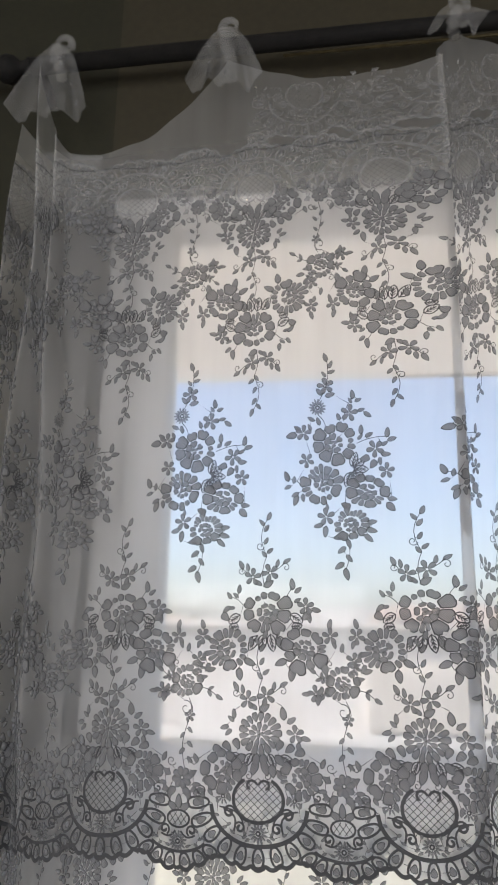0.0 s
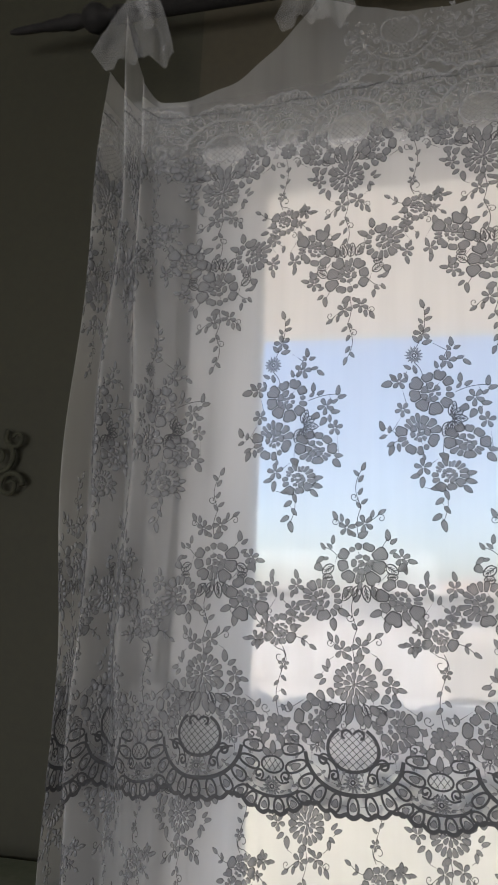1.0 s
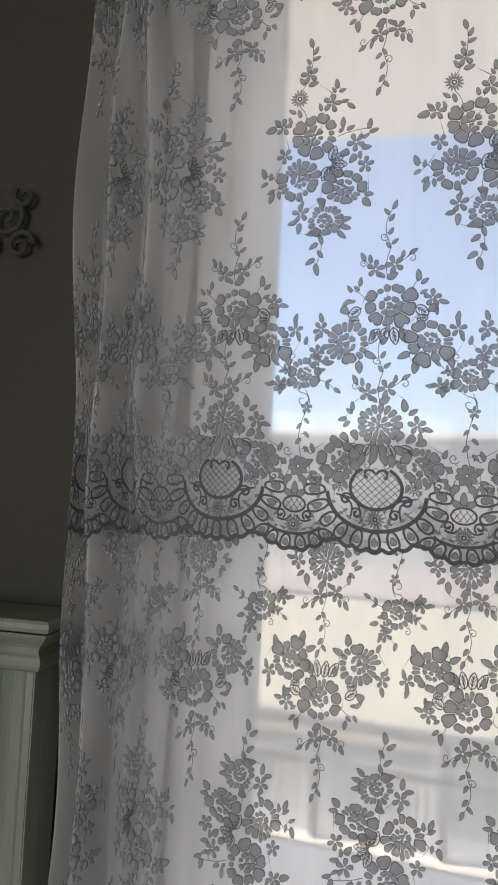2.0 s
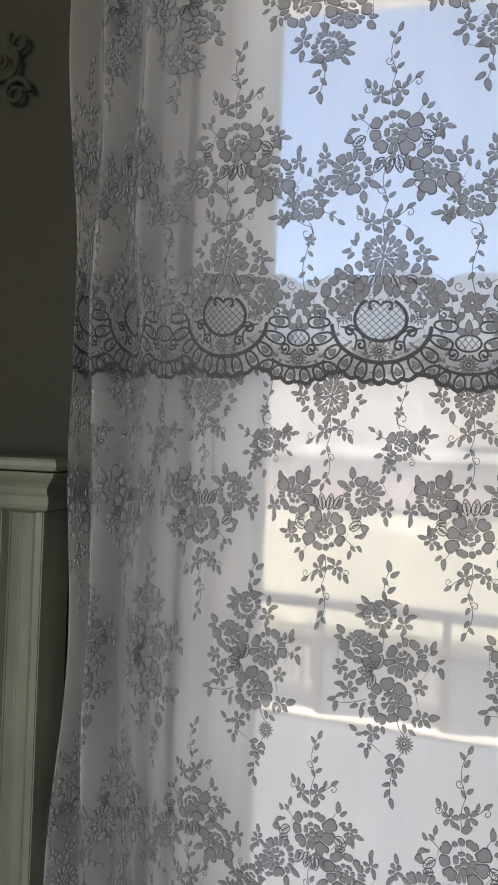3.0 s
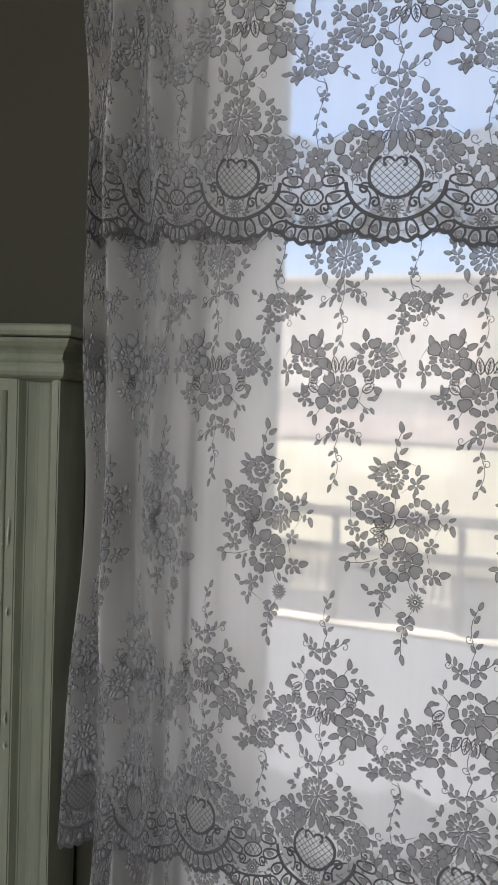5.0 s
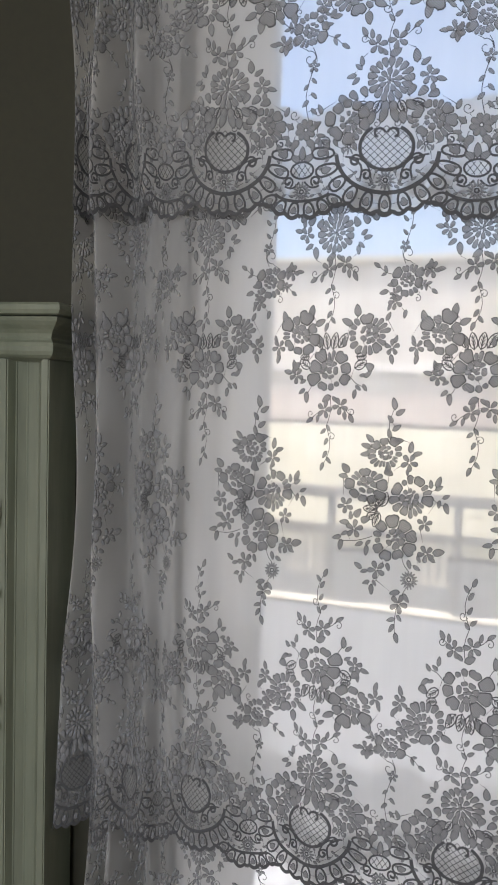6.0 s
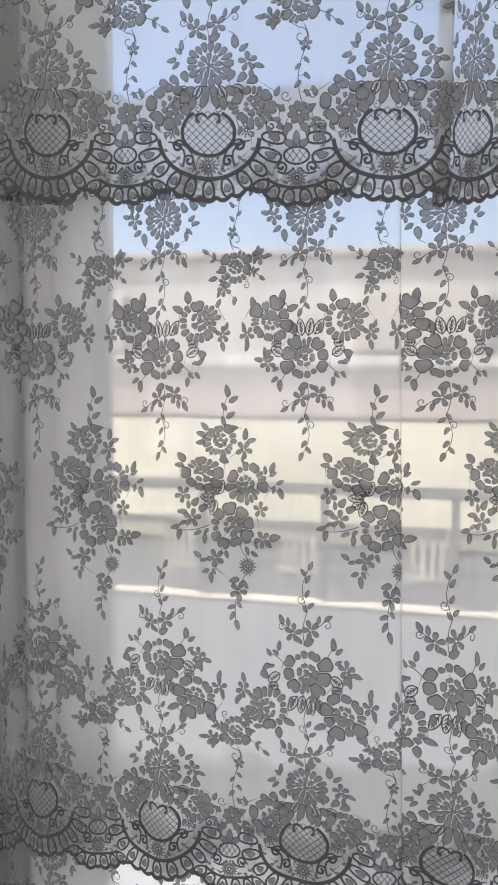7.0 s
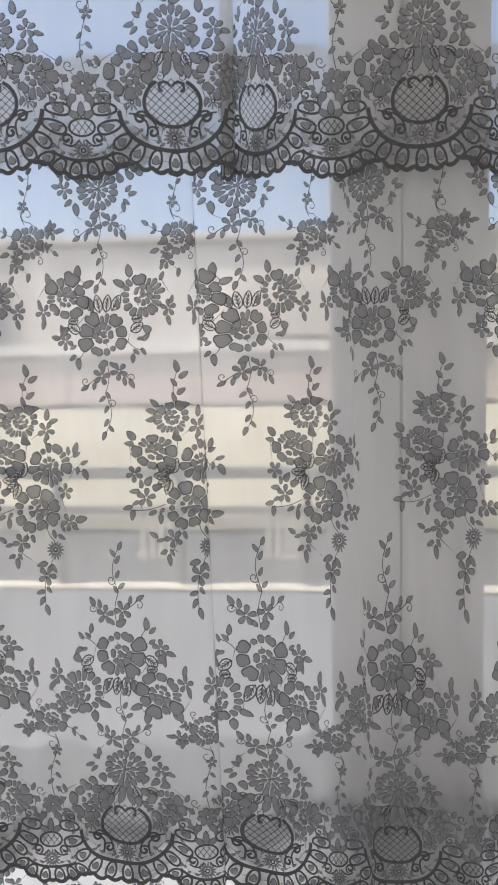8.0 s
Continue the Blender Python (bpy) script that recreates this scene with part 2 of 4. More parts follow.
def build_window():
    """Two-leaf balcony window: fixed frame, two sashes, glass."""
    w = empty("window_1", (0.4, 1.32, FLOOR_Z), "white two-leaf balcony window behind the lace curtain", "window", kind="structure")
    y0, y1 = 1.315, 1.375
    bm = box((OPEN_X0, y0, FLOOR_Z), (OPEN_X0 + 0.055, y1 + 0.02, OPEN_TOP), 0.004)
    add_box(bm, (OPEN_X1 - 0.055, y0, FLOOR_Z), (OPEN_X1, y1 + 0.02, OPEN_TOP), 0.004)
    add_box(bm, (OPEN_X0 + 0.055, y0, OPEN_TOP - 0.05), (OPEN_X1 - 0.055, y1 + 0.02, OPEN_TOP), 0.004)
    adopt(part("frame", bm, M_FRAME), w)
    for x0, x1, gx0, gx1 in ((OPEN_X0 + 0.058, 0.423, -0.335, 0.322), (0.427, OPEN_X1 - 0.058, 0.555, 1.19)):
        bm = box((x0, y0 - 0.02, FLOOR_Z + 0.02), (gx0, y1, OPEN_TOP - 0.053), 0.006)
        add_box(bm, (gx1, y0 - 0.02, FLOOR_Z + 0.02), (x1, y1, OPEN_TOP - 0.053), 0.006)
        add_box(bm, (gx0, y0 - 0.017, FLOOR_Z + 0.02), (gx1, y1 - 0.003, FLOOR_Z + 0.14), 0.006)
        add_box(bm, (gx0, y0 - 0.017, OPEN_TOP - 0.095), (gx1, y1 - 0.003, OPEN_TOP - 0.055), 0.006)
        sash = adopt(part("sash", bm, M_FRAME), w)
        pane = part("pane", box((gx0 - 0.004, 1.338, FLOOR_Z + 0.13), (gx1 + 0.004, 1.342, OPEN_TOP - 0.09)), M_GLASS, sash)
        pane.visible_shadow = False
    return w


build_window()

# ---- balcony and distance ----
tagged(part("balcony_floor", box((-3.5, WALL_Y1, FLOOR_Z - 0.25), (4.0, 2.16, FLOOR_Z - 0.03)), M_PARAPET), "grey balcony slab outside the window", "balcony floor", kind="structure")
SLANT = pose(0, 2.07, 0, 0, 0, -6.0) @ pose(0, -2.07, 0)
parapet = tagged(part("parapet", box((-3.5, 2.045, FLOOR_Z - 0.03), (4.0, 2.095, 0.494)), M_PARAPET), "low plastered balcony parapet, pale grey", "parapet", kind="structure")
coping = tagged(part("coping", box((-3.5, 2.043, 0.496), (4.0, 2.097, 0.506), 0.003), M_COPING), "sunlit pale stone coping on the balcony parapet", "coping", kind="structure")


for ob in (parapet, coping):
    ob.matrix_world = SLANT


def build_railing():
    r = empty("balcony_railing", (0, 2.07, 0.525), "grey painted metal railing on the balcony coping", "railing")
    adopt(part("top_rail", box((-3.4, 2.052, 0.79), (3.9, 2.088, 0.818), 0.004), M_RAIL), r)
    adopt(part("lower_rail", box((-3.4, 2.058, 0.695), (3.9, 2.082, 0.715), 0.004), M_RAIL), r)
    for k in range(21):
        x = -2.95 + 0.33 * k
        adopt(part("post", box((x - 0.010, 2.060, 0.510), (x + 0.010, 2.080, 0.79), 0.003), M_RAIL), r)
    for k in range(21):
        for n in range(4):
            x = -2.95 + 0.33 * k - 0.030 - 0.024 * n
            adopt(part("baluster", box((x - 0.006, 2.064, 0.590), (x + 0.006, 2.076, 0.695)), M_BALUSTER), r)
        x = -2.95 + 0.33 * k - 0.066
        adopt(part("crosspiece", box((x - 0.056, 2.062, 0.580), (x + 0.056, 2.078, 0.590)), M_BALUSTER), r)
    return r


railing = build_railing()
railing.matrix_world = SLANT @ railing.matrix_basis


def build_awning():
    a = empty("awning", (0.4, 1.5, 2.95), "cream canvas awning pulled out over the balcony", "awning")
    y0, z0, y1, z1 = 1.46, 2.95, 2.05, 2.37
    bm = bmesh.new()
    n = 24
    rows = []
    for j in range(n + 1):
        s = j / n
        rows.append([bm.verts.new((-0.75 + 3.2 * i / 40, y0 + (y1 - y0) * s, z0 + (z1 - z0) * s - 0.015 * math.sin(math.pi * s))) for i in range(41)])
    for r0, r1 in zip(rows, rows[1:]):
        for i in range(40):
            bm.faces.new((r0[i], r0[i + 1], r1[i + 1], r1[i]))
    adopt(part("canvas", bm, M_AWNING, smooth=True), a)
    adopt(part("front_bar", tube([(-0.75, y1, z1), (2.45, y1, z1)], 0.008, 12), M_FRAME, smooth=True), a)
    for x in (-0.72, 2.42):
        adopt(part("arm", tube([(x, WALL_Y1 - 0.01, 2.30), (x, 1.75, 2.33), (x, y1, z1)], 0.011, 8), M_FRAME, smooth=True), a)
        adopt(part("wall_bracket", box((x - 0.02, WALL_Y1 - 0.005, z0 - 0.06), (x + 0.02, y0, z0 + 0.05)), M_FRAME), a)
    adopt(part("roller", tube([(-0.75, y0, z0), (2.45, y0, z0)], 0.04, 14), M_FRAME, smooth=True), a)
    return a


build_awning()
GROUND_Z = -4.2
bm = bmesh.new()
bmesh.ops.create_grid(bm, x_segments=8, y_segments=8, size=1500, matrix=Matrix.Translation((0, 1300, GROUND_Z)))
tagged(part("ground", bm, M_SAND), "sunlit dry sandy ground below the balcony", "ground", kind="structure")
tagged(part("road", box((-300, 13, GROUND_Z - 0.1), (300, 27, GROUND_Z + 0.02)), M_ROADM), "pale grey paved street below the balcony", "road", kind="structure")


def build_house(x, y, w, d, h, wall_mat, storeys, bays, label):
    """A plain far house: walls, pitched roof, recessed windows."""
    ho = empty("house", (x, y, GROUND_Z), label, "house", "houses across the street")
    adopt(part("wall", box((x - w / 2, y, GROUND_Z), (x + w / 2, y + d, GROUND_Z + h)), wall_mat), ho)
    bm = bmesh.new()
    e, top = 0.5, GROUND_Z + h
    lo = [bm.verts.new(p) for p in ((x - w / 2 - e, y - e, top), (x + w / 2 + e, y - e, top), (x + w / 2 + e, y + d + e, top), (x - w / 2 - e, y + d + e, top))]
    hi = [bm.verts.new((x - w / 2 + 1, y + d / 2, top + d * 0.16)), bm.verts.new((x + w / 2 - 1, y + d / 2, top + d * 0.16))]
    for f in ((lo[0], lo[1], hi[1], hi[0]), (lo[1], lo[2], hi[1]), (lo[2], lo[3], hi[0], hi[1]), (lo[3], lo[0], hi[0]), (lo[3], lo[2], lo[1], lo[0])):
        bm.faces.new(f)
    adopt(part("roof", bm, M_TILE), ho)
    for s in range(storeys):
        for b in range(bays):
            cx = x - w / 2 + w * (b + 0.5) / bays
            cz = GROUND_Z + h * (s + 0.55) / storeys
            fr = adopt(part("window", box((cx - 0.6, y - 0.06, cz - 0.8), (cx + 0.6, y + 0.02, cz + 0.8)), M_FRAME), ho)
            part("pane", box((cx - 0.5, y - 0.075, cz - 0.7), (cx + 0.5, y - 0.055, cz + 0.7)), M_DARKPANE, fr)
    return ho


def build_terrace_house():
    """The house across the lane: a sunlit sloping terrace roof before a set-back upper storey with a pale coping."""
    ho = empty("terrace_house", (1.0, 7.0, GROUND_Z), "low rose-rendered house with a sunlit cream lean-to roof beyond the balcony", "house")
    turn = Matrix.Translation((0.4, 3.5, 0)) @ Matrix.Rotation(radians(-5.0), 4, "Z") @ Matrix.Translation((-0.4, -3.5, 0))

    def put(name, bm, mat, label=""):
        bmesh.ops.transform(bm, matrix=turn, verts=bm.verts)
        return adopt(part(name, bm, mat, label=label), ho)

    put("upper_wall", box((-9, 3.5, 0.60), (11, 9.5, 1.66), 0.01), M_ROSE)
    put("coping", box((-9.1, 3.46, 1.665), (11.1, 9.6, 1.70), 0.01), M_ROSE)
    put("lower_wall", box((-9, 2.98, GROUND_Z), (11, 9.5, 0.44)), M_SHADE)
    bm = bmesh.new()
    ends = []
    for x in (-9.2, 11.2):
        ends.append([bm.verts.new(p) for p in ((x, 2.88, 0.48), (x, 2.88, 0.53), (x, 3.495, 0.93), (x, 3.495, 0.88))])
    a, b = ends
    bm.faces.new(a)
    bm.faces.new(b[::-1])
    for k in range(4):
        n = (k + 1) % 4
        bm.faces.new((a[k], b[k], b[n], a[n]))
    bmesh.ops.recalc_face_normals(bm, faces=bm.faces)
    put("terrace_roof", bm, M_CREAM, "sunlit cream lean-to roof")
    put("string_course", box((-9.02, 3.465, 1.165), (11.02, 3.496, 1.215), 0.008), M_FRAME, "white string course")
    put("plinth_band", box((-9.02, 3.47, 0.935), (11.02, 3.497, 1.06), 0.008), M_BAND, "faded rose band")
    for x in (-5.4, -3.1, -1.25, 0.42, 2.2, 4.3, 6.8):
        put("shutter", box((x - 0.30, 3.47, 1.235), (x + 0.30, 3.53, 1.50), 0.01), M_PALE, "pale closed shutter")
    return ho


build_terrace_house()
rnd = random.Random(4)
bm = bmesh.new()
rows = []
for j in range(25):
    s = j / 24
    row = []
    for i in range(61):
        x = -260 + 520 * i / 60
        crest = 11 + 3 * math.sin(x / 46 + 0.6) + 1.2 * math.sin(x / 17) + 0.015 * x
        row.append(bm.verts.new((x, 125 + 110 * s + 6 * math.sin(x / 31 + 4 * s), GROUND_Z - 0.3 + crest * (s * s * (3 - 2 * s)) + 0.8 * math.sin(x / 7 + 9 * s) * s)))
    rows.append(row)
for r0, r1 in zip(rows, rows[1:]):
    for i in range(60):
        bm.faces.new((r0[i], r0[i + 1], r1[i + 1], r1[i]))
tagged(part("hillside", bm, M_HILL, smooth=True), "pale dry hillside in the haze behind the houses", "hill", kind="structure")
for k, (x, y, w, h, mat, st, ba) in enumerate(((-44, 84, 22, 6.0, M_PALE, 2, 6), (-19, 80, 24, 5.5, M_PINK, 2, 6), (8, 76, 26, 5.0, M_PINK, 2, 7), (36, 76, 24, 5.5, M_PALE, 2, 6))):
    build_house(x, y, w, 10, h, mat, st, ba, "low rose-rendered house across the open ground" if mat is M_PINK else "low pale-rendered house across the open ground")
for x, y, w, h in ((-52, 135, 50, 6.5), (26, 92, 40, 7.5)):
    build_house(x, y, w, 12, h, M_PALE, 5, 9, "tall pale apartment house in the haze")


def build_tree(x, y, h, seed):
    r = random.Random(seed)
    t = empty("tree", (x, y, GROUND_Z), "dark green tree standing by the street", "tree", "street trees")
    base = Vector((x, y, GROUND_Z))
    adopt(part("trunk", tube([base, base + Vector((0.1, 0, h * 0.3)), base + Vector((0, 0.1, h * 0.75))], [0.16, 0.12, 0.04]), M_BARK), t)
    bm = bmesh.new()
    for k in range(900):
        a, b, c = r.uniform(0, 2 * math.pi), r.random() ** 0.4, r.uniform(-1, 1)
        rad = h * 0.24 * (0.75 + 0.35 * math.sin(3 * a + seed))
        p = base + Vector((math.cos(a) * rad * b * math.sqrt(1 - c * c * 0.8), math.sin(a) * rad * b, h * 0.68 + c * h * 0.3 * b))
        d1 = Vector((r.gauss(0, 1), r.gauss(0, 1), r.gauss(0, 1))).normalized() * h * 0.035
        d2 = d1.cross(Vector((r.gauss(0, 1), r.gauss(0, 1), r.gauss(0, 1)))).normalized() * h * 0.02
        bm.faces.new([bm.verts.new(p - d1), bm.verts.new(p + d2), bm.verts.new(p + d1), bm.verts.new(p - d2)])
    adopt(part("crown", bm, M_LEAF), t)
    return t


build_tree(-17.5, 40, 9.5, 3)

# ---- curtain: how the cloth hangs ----
PERIOD = 0.24          # one repeat of the lace
SKEW = -0.0157
OVAL_GAP = 1.02        # from the lower ovals of a tier to its upper ovals


class Hang:
    """Where a tier's cloth is: along the cloth (u) and up (z) to a place, between a plan at its top and one at its foot."""

    def __init__(self, rows, z_top, z_foot, y_shift, ripple, seed, sag=None):
        self.u = np.array([r[0] for r in rows])
        self.xt, self.xf, self.yy = (np.array([r[i] for r in rows]) for i in (1, 2, 3))
        self.z_top, self.z_foot, self.shift, self.ripple = z_top, z_foot, y_shift, ripple
        # cloth bends, it has no corners: round the plan off
        fine = np.arange(self.u[0] - 0.04, self.u[-1] + 0.04, 0.002)
        kernel = np.exp(-0.5 * (np.arange(-12, 13) * 0.002 / 0.0075) ** 2)
        kernel /= kernel.sum()

        def soft(values):
            dense = np.interp(fine, self.u, values)
            return np.convolve(np.pad(dense, 12, mode="edge"), kernel, mode="valid")

        self.xt, self.xf, self.yy, self.u = soft(self.xt), soft(self.xf), soft(self.yy), fine
        self.seed, self.sag = seed, sag

    def place(self, u, z, proud=0.0):
        u, z = np.asarray(u, float), np.asarray(z, float)
        s = np.clip((self.z_top - z) / (self.z_top - self.z_foot), 0, 1.1)
        x = np.interp(u, self.u, self.xt) * (1 - s) + np.interp(u, self.u, self.xf) * s
        y = np.interp(u, self.u, self.yy) + self.shift
        k = self.seed
        y = y + self.ripple * (0.5 * np.sin(2 * np.pi * u / 0.17 + k + 0.8 * np.sin(3 * z + k)) + 0.5 * np.sin(2 * np.pi * u / 0.083 + 2 * k + 1.1 * np.sin(2.2 * z)))
        # the gathered edge falls in soft uneven folds
        w = np.clip((-0.02 - u) / 0.12, 0, 1)
        x = x + w * (0.007 * np.sin(4.1 * z + 7 * u + k) + 0.004 * np.sin(9.7 * z - 11 * u))
        y = y + w * (0.010 * np.sin(3.3 * z + 16 * u + k) + 0.005 * np.sin(11 * z + 29 * u))
        # uneven gathering tilts part of the cloth
        if self.sag:
            z = z + self.sag(u, z)
        # the whole curtain hangs a little askew on its rod
        return np.stack([x + SKEW * (z - 1.42), y - proud, z - SKEW * (x + 0.15)], -1)


# u, x at the top, x at the foot, y
FOLDED_EDGE = [(-1.02, -0.585, -0.605, 1.262), (-0.86, -0.455, -0.465, 1.262), (-0.74, -0.580, -0.600, 1.246), (-0.62, -0.590, -0.612, 1.225), (-0.53, -0.594, -0.606, 1.150), (-0.44, -0.580, -0.585, 1.215), (-0.35, -0.556, -0.560, 1.150), (-0.26, -0.540, -0.525, 1.215), (-0.18, -0.522, -0.490, 1.160), (-0.12, -0.500, -0.468, 1.195)]
UPPER = Hang(FOLDED_EDGE + [(0.0, -0.368, -0.384, 1.2), (0.24, -0.152, -0.150, 1.2), (0.48, 0.069, 0.096, 1.198), (0.565, 0.200, 0.180, 1.190), (0.605, 0.186, 0.154, 1.204), (0.645, 0.190, 0.160, 1.214),
                            (0.72, 0.225, 0.203, 1.210), (0.80, 0.275, 0.265, 1.2), (0.96, 0.415, 0.427, 1.2), (1.2, 0.63, 0.66, 1.198), (1.44, 0.84, 0.89, 1.2), (1.92, 1.25, 1.34, 1.2)], 2.50, 1.34, 0.0, 0.0035, 0.4,
             lambda u, z: 0.058 * np.clip(u - 0.24, -0.4, 1.2) * np.clip((z - 1.41) / 1.02, 0, 1.1) - 0.037 * np.clip(u - 0.24, -0.3, 0.3) * np.clip((1.8 - z) / 0.39, 0, 1))
LOWER_EDGE = [(-1.02, -0.590, -0.640, 1.240), (-0.86, -0.455, -0.465, 1.240), (-0.74, -0.585, -0.640, 1.232), (-0.62, -0.592, -0.660, 1.225), (-0.53, -0.598, -0.652, 1.150), (-0.44, -0.585, -0.615, 1.215), (-0.35, -0.570, -0.590, 1.160), (-0.26, -0.530, -0.550, 1.212), (-0.18, -0.500, -0.515, 1.180), (-0.12, -0.475, -0.490, 1.195)]
PLEATS = [(0.630, 0.116, 0.131, 1.194), (0.646, 0.110, 0.123, 1.204), (0.662, 0.116, 0.129, 1.206), (0.72, 0.177, 0.200, 1.2), (0.838, 0.272, 0.296, 1.198),
          (0.899, 0.320, 0.346, 1.197), (0.915, 0.321, 0.347, 1.203), (0.931, 0.328, 0.354, 1.202), (0.96, 0.350, 0.390, 1.2), (1.2, 0.55, 0.61, 1.2), (1.44, 0.75, 0.82, 1.2), (1.92, 1.15, 1.25, 1.2)]
MIDDLE = Hang(LOWER_EDGE + [(0.0, -0.405, -0.430, 1.2), (0.24, -0.211, -0.243, 1.2), (0.48, -0.011, -0.020, 1.2)] + PLEATS, 1.50, 0.33, 0.024, 0.005, 1.7,
              lambda u, z: (0.021 - 0.098 * np.clip(u, -0.1, 1.3)) * np.clip((0.80 - z) / 0.2, 0, 1))
BOTTOM = Hang(LOWER_EDGE + [(0.0, -0.42, -0.42, 1.2), (0.24, -0.21, -0.21, 1.2), (0.48, 0.0, 0.0, 1.2)] + PLEATS, 0.50, -0.2, 0.048, 0.006, 2.9)


# ---- lace: flat pieces of stitching, in metres round a motif's middle ----
class Lace:
    """Collects raised pieces: filled shapes (petals, leaves) and cords."""

    def __init__(self, seed=0):
        self.v, self.h, self.f, self.m = [], [], [], []
        self.r = random.Random(seed)
        self.islands = []      # (first vertex, count, face) of each piece
        self.blooms = []       # (name, first face, last face) of each flower

    def fill(self, outline, rise=0.0011, base=0.0002):
        o = np.asarray(outline, float)
        n, k = len(o), len(self.v)
        self.islands.append((k, n, len(self.f)))
        c = o.mean(0)
        inner = c + (o - c) * 0.84
        self.v += [*o, *inner]
        self.h += [base] * n + [rise] * n
        for i in range(n):
            j = (i + 1) % n
            self.f.append((k + i, k + j, k + n + j, k + n + i))
        self.f.append(tuple(k + n + i for i in range(n)))
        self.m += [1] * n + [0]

    def cord(self, pts, width, rise=0.0010, closed=False):
        p = np.asarray(pts, float)
        n, k = len(p), len(self.v)
        self.islands.append((k, n, len(self.f)))
        if closed:
            d = np.roll(p, -1, 0) - np.roll(p, 1, 0)
        else:
            d = np.gradient(p, axis=0)
        d /= np.linalg.norm(d, axis=1)[:, None] + 1e-9
        m = np.stack([-d[:, 1], d[:, 0]], 1)
        w = np.broadcast_to(np.asarray(width, float), (n,))[:, None] / 2
        self.v += [*(p + m * w), *p, *(p - m * w)]
        self.h += [0.0002] * n + [rise] * n + [0.0002] * n
        for i in range(n if closed else n - 1):
            j = (i + 1) % n
            self.f.append((k + i, k + j, k + n + j, k + n + i))
            self.f.append((k + n + i, k + n + j, k + 2 * n + j, k + 2 * n + i))
            self.m += [1, 1]

    def owner(self, face):
        """Which flower a face belongs to; -1 for the foliage."""
        for k, (kind, f0, f1) in enumerate(self.blooms):
            if f0 <= face < f1:
                return k
        return -1

    def join(self):
        """Thread bars from every piece to the nearest earlier one of its flower or twig."""
        p = np.array(self.v)
        self.bars = {}
        groups = {}
        for v0, n, face in self.islands:
            groups.setdefault(self.owner(face), []).append((v0, n))
        for k, pieces in groups.items():
            known = list(range(pieces[0][0], pieces[0][0] + pieces[0][1]))
            for v0, n in pieces[1:]:
                d = np.linalg.norm(p[known][:, None] - p[v0:v0 + n][None], axis=2)
                a, b = np.unravel_index(d.argmin(), d.shape)
                way = p[v0 + b] - p[known[a]]
                if np.linalg.norm(way) > 0.03:
                    known += range(v0, v0 + n)
                    continue
                side = np.array((-way[1], way[0])) / (np.linalg.norm(way) + 1e-9)
                self.bars[len(self.f)] = k
                self.f.append((known[a], v0 + int(b), len(self.v)))
                self.v.append(p[v0 + b] + side * 0.0010)
                self.h.append(0.0004)
                self.m.append(1)
                known += range(v0, v0 + n)

    # -- small forms --
    def petal(self, x, y, ang, length, width, notch=0.06):
        """Rounded petal: foot at (x, y), growing along ang."""
        o = []
        for t in np.linspace(0, 2 * np.pi, 13)[:-1]:
            a = 0.5 - 0.5 * np.cos(t)
            b = np.sin(t) * (0.30 + 0.42 * a)
            bump = 1 + notch * np.cos(5 * t + 1)
            o.append((a * length * (1 - (notch if abs(t - np.pi) < 0.2 else 0)), b * width * bump))
        self.fill(turned(o, ang, x, y))

    def broad(self, r, a, span, foot, rise):
        """One of a rose's outer petals: a broad rounded lobe between two rings."""
        h = span * 0.5
        lip = self.r.uniform(0.88, 1.08)
        dent = self.r.uniform(0.93, 1.01)
        o = [(foot, -0.80), (foot + 0.08, -0.97), (0.78, -0.99), (0.92 * lip, -0.95), (1.00 * lip, -0.64), (1.03 * lip, -0.22), (1.00 * lip * dent, 0.05), (1.03 * lip, 0.32), (0.99 * lip, 0.70), (0.90 * lip, 0.97), (0.76, 0.99), (foot + 0.08, 0.97), (foot, 0.80)]
        self.fill([(r * d * np.cos(a + h * e), r * d * np.sin(a + h * e)) for d, e in o], rise)

    def open_leaf(self, x, y, ang, length, width):
        """A leaf worked in outline with a midrib."""
        t = np.array([0, .18, .42, .68, .88, 1.0])
        w = np.array([0.04, .38, .5, .42, .24, 0.0]) * width
        o = [(a * length, b) for a, b in zip(t, w)] + [(a * length, -b) for a, b in zip(t[-2:0:-1], w[-2:0:-1])]
        self.cord(turned(o, ang, x, y), 0.0019, 0.0010, closed=True)
        self.cord(turned([(0, 0), (0.4 * length, 0.03 * width), (0.85 * length, 0)], ang, x, y), 0.0016)
        for b in (-1, 1):
            for a in (0.2, 0.4, 0.6):
                self.cord(turned([(a * length, 0), ((a + 0.2) * length, 0.26 * b * width)], ang, x, y), 0.0014)

    def spiral(self, x, y, r, start, turn, width=0.0034, laps=1.2):
        """A scroll round (x, y), ending in a knob."""
        t = np.linspace(0, 1, 18)
        q = r * (1 - 0.78 * t)
        a = start + turn * 2 * np.pi * laps * t
        self.cord(np.stack([x + q * np.cos(a), y + q * np.sin(a)], 1), width * (0.75 + 0.5 * t), 0.0012)

    def leaf(self, x, y, ang, length, width=None):
        length *= 0.97
        width = width * 1.12 if width else length * 0.50
        t = np.array([0, .18, .4, .65, .85, 1.0])
        w = np.array([0.05, .40, .5, .43, .26, 0.0]) * width
        o = [(a * length, b) for a, b in zip(t, w)] + [(a * length, -b) for a, b in zip(t[-2:0:-1], w[-2:0:-1])]
        self.fill(turned(o, ang, x, y), 0.0009)

